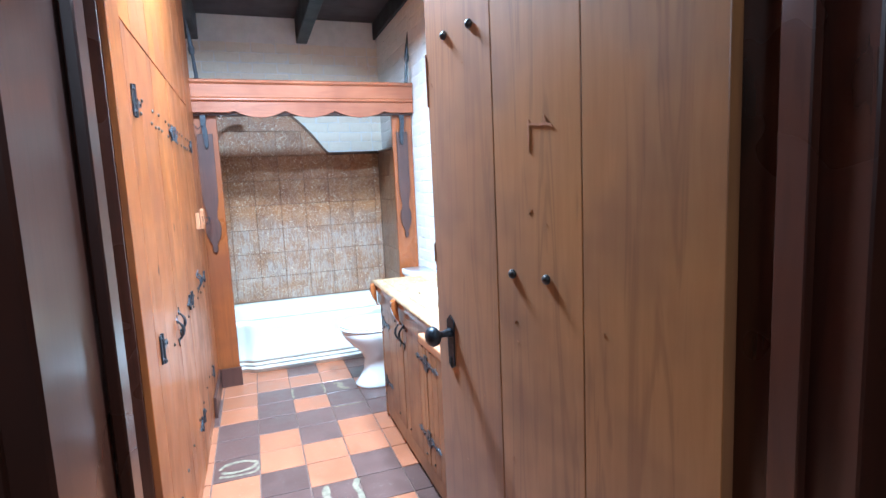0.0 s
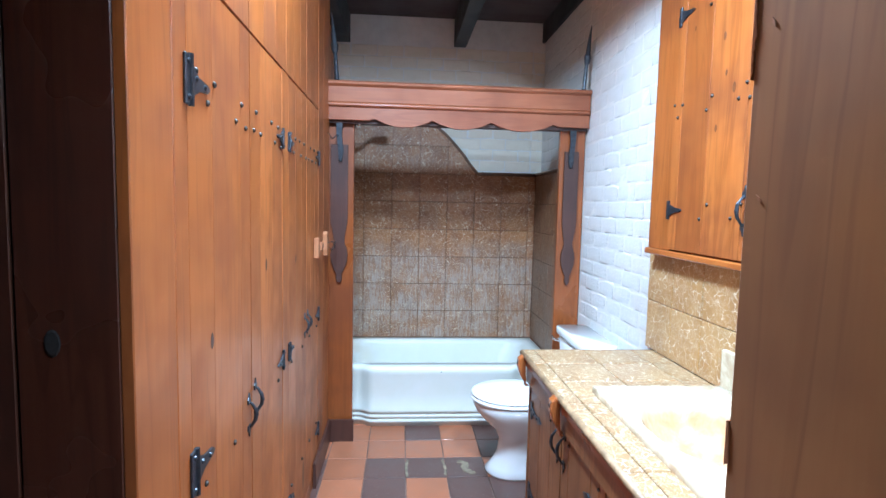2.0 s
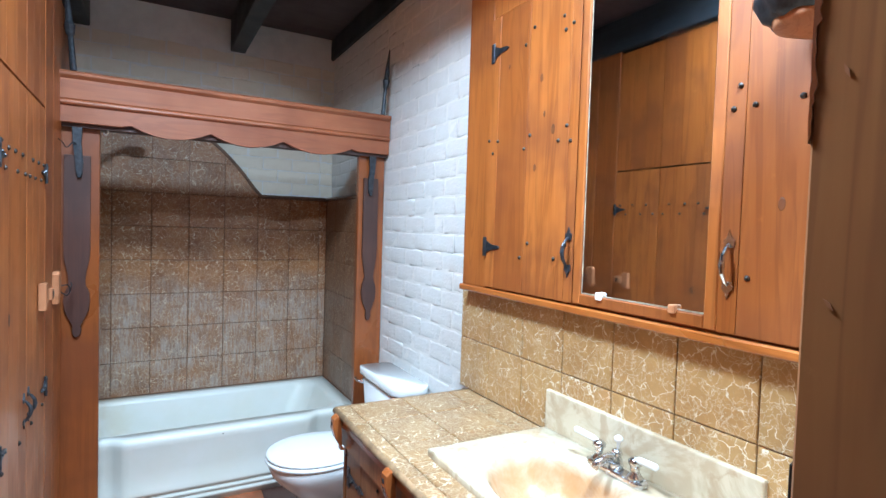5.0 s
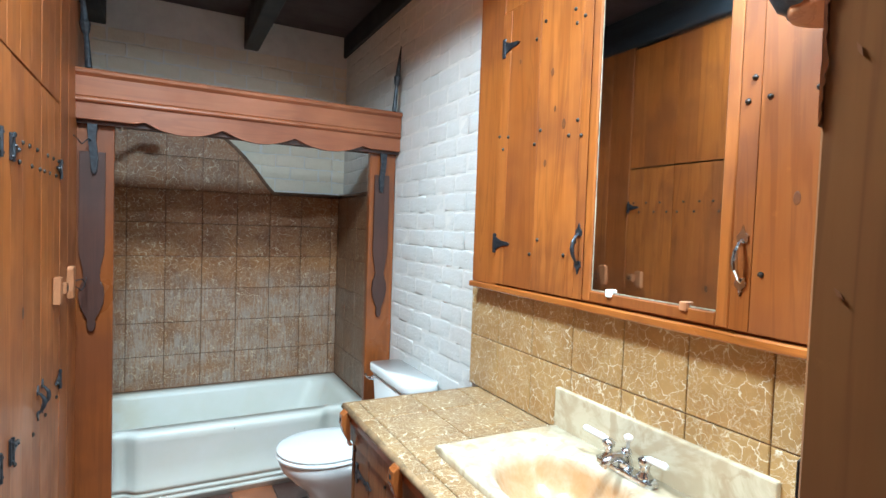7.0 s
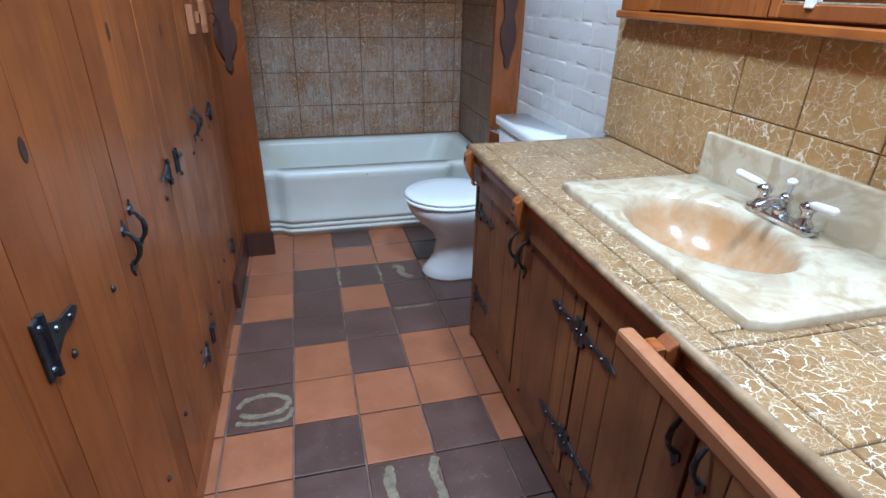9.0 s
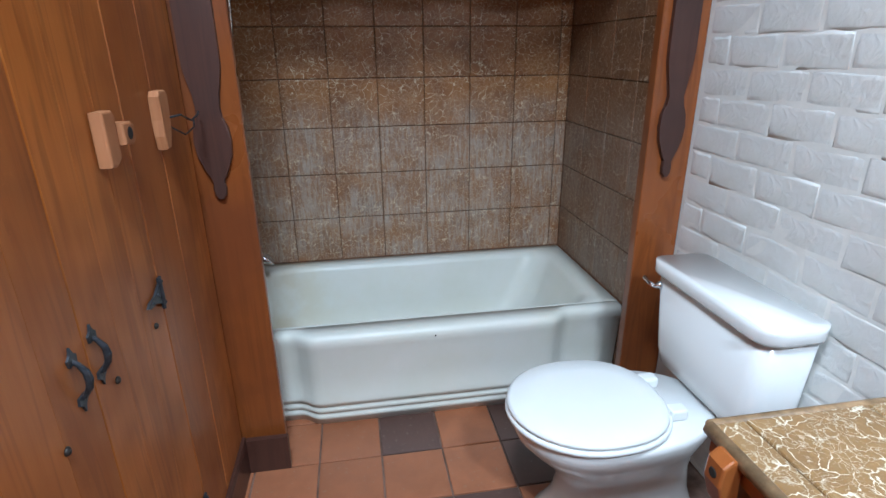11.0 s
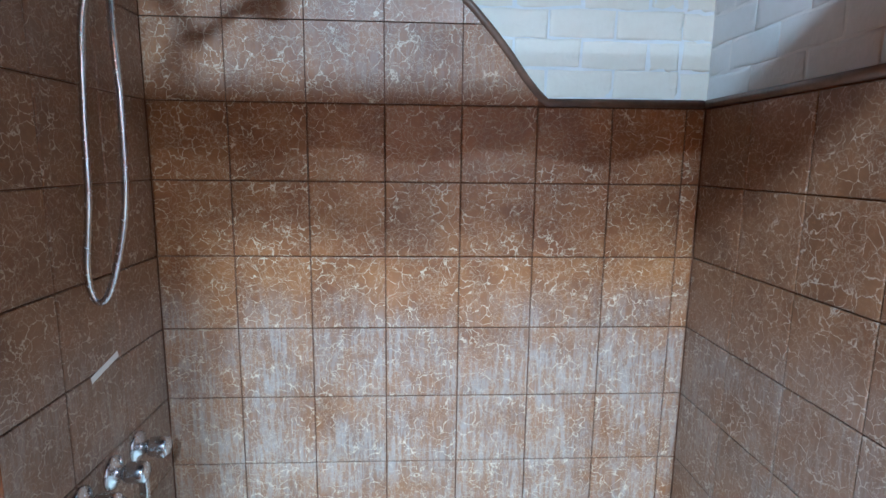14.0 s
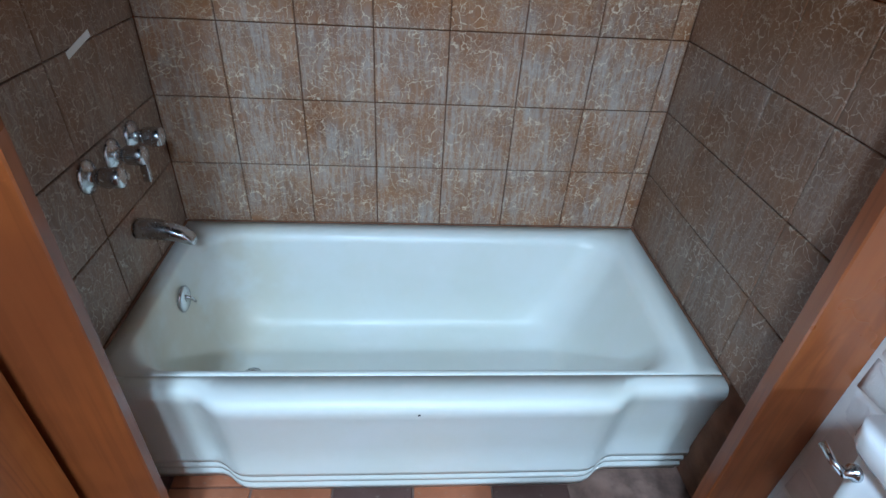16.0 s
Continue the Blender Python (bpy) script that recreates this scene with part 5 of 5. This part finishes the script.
tv = thing("bath_taps", (0, -0.29, 0.77), "three worn chrome bath valves with levers on brown tiles", "tap")
for y, z in ((-0.412, 0.770), (-0.290, 0.768), (-0.178, 0.770)):
    bm = lathe(bmesh.new(), [(0.040, 0.001), (0.040, 0.004), (0.032, 0.009), (0.022, 0.013), (0.017, 0.018), (0.016, 0.030), (0.023, 0.034), (0.0245, 0.040), (0.0245, 0.074), (0.021, 0.079), (0.008, 0.080)], (0.0, y, z), "x", 24)
    vp = part("valve", bm, CHROME, tv, "", True)
    drop = 0.070 if y == -0.290 else 0.034
    turn = {-0.412: 70, -0.290: 0, -0.178: -75}[y]
    bm = box(bmesh.new(), 0.060, 0.079, y - 0.008, y + 0.008, z - drop, z - 0.018, 0.003, 2)
    bmesh.ops.rotate(bm, verts=bm.verts, cent=(0.06, y, z), matrix=Matrix.Rotation(radians(turn), 3, "X"))
    part("lever", bm, CHROME, vp, "", True)
bm = box(bmesh.new(), 0.0004, 0.0012, -0.335, -0.225, 1.018, 1.034, 0.0003)
bmesh.ops.rotate(bm, verts=bm.verts, cent=(0, -0.28, 1.026), matrix=Matrix.Rotation(radians(12), 3, "X"))
tagged(finish("paint_mark", bm, PLASTER), "small pale scrape on the brown tiles", "stain")
sp_ = thing("tub_spout", (0, -0.285, 0.55), "chrome tub spout above the rim", "spout")
bm = bmesh.new()
spout_rings = []
for x, top, low, w in ((0.001, 0.576, 0.520, 0.029), (0.012, 0.577, 0.518, 0.030), (0.05, 0.574, 0.516, 0.028), (0.09, 0.566, 0.512, 0.026), (0.12, 0.552, 0.505, 0.024), (0.138, 0.534, 0.502, 0.021), (0.143, 0.518, 0.504, 0.016)):
    c, h = (top + low) / 2, (top - low) / 2
    ring_ = []
    for k in range(20):
        a = 2 * math.pi * k / 20
        flat = 0.72 if math.sin(a) < 0 else 1.0
        ring_.append((x, -0.285 + w * math.copysign(abs(math.cos(a)) ** 0.8, math.cos(a)), c + h * flat * math.copysign(abs(math.sin(a)) ** 0.8, math.sin(a))))
    spout_rings.append(ring_)
loft(bm, spout_rings)
part("spout", bm, CHROME, sp_, "", True)


# ---- pieces: shower tiles ----
def clip_tile(x0, x1, z0, z1):
    bm = bmesh.new()
    box(bm, x0, x1, -0.0005, 0.006, z0, z1)
    for (ax, az), (bx_, bz) in zip(CURVE[1:9], CURVE[2:10]):
        d = Vector((bx_ - ax, 0, bz - az)).normalized()
        nrm = Vector((-d.z, 0, d.x))
        geom = bm.verts[:] + bm.edges[:] + bm.faces[:]
        bmesh.ops.bisect_plane(bm, geom=geom, plane_co=(ax, 0, az - 0.006), plane_no=nrm, clear_outer=True)
        bmesh.ops.contextual_create(bm, geom=[e for e in bm.edges if len(e.link_faces) < 2])
        if not bm.verts:
            break
    return bm


north = tagged(thing("tiles_north", (0, 0, 0), "brown veined long-wall shower tiles, pale water marks and painted light band", "wall tiles"), kind="structure")
east = tagged(thing("tiles_east", (1.508, 0, 0), "brown veined shower tiles on the end wall by the toilet", "wall tiles"), kind="structure")
west = tagged(thing("tiles_west", (0, 0, 0), "brown veined shower tiles on the wall with the taps", "wall tiles"), kind="structure")
J = 0.0034
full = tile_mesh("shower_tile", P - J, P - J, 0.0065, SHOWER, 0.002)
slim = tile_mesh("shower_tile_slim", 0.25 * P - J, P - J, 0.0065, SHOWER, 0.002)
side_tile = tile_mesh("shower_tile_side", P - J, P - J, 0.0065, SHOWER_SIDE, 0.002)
rnd = random.Random(5)
for r in range(8):
    for c in range(8):
        x0, z0 = c * P, RIM + r * P
        wd = P if c < 7 else 0.25 * P
        if r >= 6:
            if c > 4:
                continue
            bm = clip_tile(x0 + J / 2, x0 + wd - J / 2, z0 + J / 2, z0 + P - J / 2)
            if not bm.verts:
                bm.free()
                continue
            ob = finish("tile", bm, SHOWER)
            ob.parent = north
            continue
        ob = new("tile", full if c < 7 else slim)
        ob.parent = north
        ob.matrix_basis = pose(x0 + wd / 2, 0.0065, z0 + P / 2, 90 + rnd.uniform(-0.15, 0.15), 0, rnd.uniform(-0.12, 0.12))
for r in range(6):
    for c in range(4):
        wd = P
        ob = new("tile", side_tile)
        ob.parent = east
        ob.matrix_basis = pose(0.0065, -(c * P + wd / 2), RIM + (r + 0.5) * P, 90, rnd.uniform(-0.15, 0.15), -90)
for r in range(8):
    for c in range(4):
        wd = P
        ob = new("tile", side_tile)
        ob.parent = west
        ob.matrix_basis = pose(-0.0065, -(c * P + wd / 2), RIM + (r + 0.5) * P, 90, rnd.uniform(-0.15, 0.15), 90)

# ---- pieces: painted bricks ----
def brick_wall(name, start, length, z0, z1, turn, L, H, D, seed, label, paint=BRICK):
    wall = tagged(thing(name, start, label, "brick wall"), kind="structure")
    wall.matrix_basis = pose(*start, 0, 0, turn)
    kinds = [brick_mesh("brick_%s_%d" % (name, k), L - 0.003, H - 0.003, D, seed + k, paint) for k in range(12)]
    halves = [brick_mesh("half_%s_%d" % (name, k), L / 2 - 0.006, H - 0.006, D, seed + 20 + k, paint) for k in range(3)]
    r = random.Random(seed)
    row, z = 0, z0
    while z < z1 - 0.02:
        u = 0.0
        if row % 2:
            ob = new("brick", r.choice(halves))
            ob.parent = wall
            ob.matrix_basis = pose(L / 4, 0, z + H / 2, r.uniform(-0.8, 0.8), 0, r.uniform(-0.8, 0.8))
            u = L / 2
        while u + L / 2 - 0.01 <= length:
            fits = u + L <= length + 0.005
            ob = new("brick", r.choice(kinds if fits else halves))
            ob.parent = wall
            wd = L if fits else L / 2
            ob.matrix_basis = pose(u + wd / 2, r.uniform(-0.0008, 0.001) * D / 0.008, z + H / 2 + r.uniform(-0.002, 0.002), r.uniform(-0.22, 0.22) * D / 0.008, r.uniform(-0.5, 0.5), r.uniform(-0.2, 0.2) * D / 0.008)
            u += wd
        row, z = row + 1, z + H
    return wall


brick_wall("bricks_east", (WX + 0.004, -0.885, 0.02), 0.985, 0.0, 2.66, -90, 0.2, 0.0845, 0.0034, 11, "white painted brick wall with uneven mortar behind the toilet")
brick_wall("bricks_east_alcove", (WX + 0.004, 0.13, 1.67), 1.01, 0.0, 1.0, -90, 0.2, 0.0845, 0.0040, 31, "white painted brick above the shower tiles")
brick_wall("bricks_north", (-0.01, 0.137, 1.60), 1.59, 0.0, 1.02, 0, 0.2, 0.0845, 0.0028, 51, "cream painted brick wall above the bathtub, smoothed with paint", CREAM)

# ---- pieces: floor tiles ----
floor_set = tagged(thing("floor_tiles", (0, 0, 0), "terracotta and dark brown floor tiles laid at random", "floor tiles"), kind="structure")
GX, GY = 0.216, 0.2195
rows_ = ["DOOOOO", "OOODOD", "OOOOOD", "DODDDO", "DODODD", "ODDDDD", "ODODOO", "ODOOOO", "OODODO", "OODDDD", "OODDOD", "ODOODO", "OODOOD", "DOODOO"]
fm = {(k, s): tile_mesh("floor_tile_%s_%d" % (k, s), (GX, 0.055, 0.11)[s] - 0.006, GY - 0.006, 0.008, TERRA if k == "O" else UMBER, 0.002) for k in "OD" for s in (0, 1, 2)}
r = random.Random(9)
for j, line in enumerate(rows_ + ["".join(r.choice("OOD") for _ in range(6)) for _ in range(14)]):
    y = -0.48 - (j + 0.5) * GY
    for i, kch in enumerate(line):
        if j >= 12 or i > 0:
            ob = new("tile", fm[(kch, 0)])
            x = 0.10 + (i - 0.5) * GX
        else:
            ob = new("tile", fm[(kch, 1)])
            x = 0.10 - 0.0275
        ob.parent = floor_set
        ob.matrix_basis = pose(x, y, -0.0082 + r.uniform(-0.0006, 0.0004), r.uniform(-0.12, 0.12), r.uniform(-0.12, 0.12), 0)
    if j >= 12:
        for i in range(-4, 0):
            ob = new("tile", fm[(r.choice("OOD"), 0)])
            ob.parent = floor_set
            ob.matrix_basis = pose(0.10 + (i + 0.5 - 1) * GX + GX / 2, y, -0.0082)
        for i in range(5, 12):
            ob = new("tile", fm[(r.choice("OOD"), 0)])
            ob.parent = floor_set
            ob.matrix_basis = pose(0.10 + (i + 0.5) * GX, y, -0.0082)


# ---- cement marks left on the floor ----
def smear(points, width, name="cement_mark"):
    """A thin ragged band of old cement along points on the floor."""
    rr = random.Random(len(points) * 7 + int(abs(points[0][0]) * 1000))
    pts = smooth_path([(x, y, 0) for x, y in points], 8)
    bm = bmesh.new()
    lo, hi = [], []
    for i, p in enumerate(pts):
        d = (pts[min(i + 1, len(pts) - 1)] - pts[max(i - 1, 0)]).normalized()
        n = Vector((-d.y, d.x, 0))
        w = width * rr.uniform(0.6, 1.2) * (0.5 if i in (0, len(pts) - 1) else 1)
        lo.append(bm.verts.new((p.x - n.x * w, p.y - n.y * w, 0.0013)))
        hi.append(bm.verts.new((p.x + n.x * w, p.y + n.y * w, 0.0013)))
    for i in range(len(pts) - 1):
        bm.faces.new((lo[i], lo[i + 1], hi[i + 1], hi[i]))
    return tagged(finish(name, bm, STAIN), "thin ragged smear of old cement on the floor tiles", "stain", "cement marks")


smear([(0.13, -2.12), (0.16, -2.08), (0.24, -2.07), (0.30, -2.11), (0.27, -2.16), (0.19, -2.17), (0.14, -2.15)], 0.012)
smear([(0.13, -2.19), (0.20, -2.205), (0.29, -2.20), (0.315, -2.15)], 0.010)
smear([(0.60, -2.475), (0.59, -2.55), (0.60, -2.62), (0.595, -2.67)], 0.016)
smear([(0.745, -2.47), (0.725, -2.53), (0.735, -2.60), (0.73, -2.66)], 0.014)
smear([(0.82, -1.19), (0.86, -1.22), (0.85, -1.28), (0.90, -1.33)], 0.020)
smear([(0.545, -1.17), (0.535, -1.25), (0.54, -1.35)], 0.008)
smear([(0.735, -1.17), (0.745, -1.26), (0.74, -1.34)], 0.008)
smear([(0.76, -1.60), (0.85, -1.605), (0.95, -1.60)], 0.006)


# ---- small leftovers ----
bm = tube(bmesh.new(), smooth_path([(CX + 0.004, -1.02, 1.80), (0.085, -0.98, 1.79), (0.095, -0.95, 1.775), (0.115, -0.93, 1.80), (0.125, -0.915, 1.795)], 6), 0.0022, 6)
tagged(finish("wire", bm, IRON, None, "", True), "thin bent wire between the closet and the iron strap", "wire")
bm = tube(bmesh.new(), smooth_path([(0.235, -0.865, 1.887), (0.238, -0.87, 1.862), (0.228, -0.872, 1.852), (0.222, -0.872, 1.864)], 6), 0.004, 8)
tagged(finish("hook", bm, SEAT, None, "", True), "small white hook under the cornice", "hook")
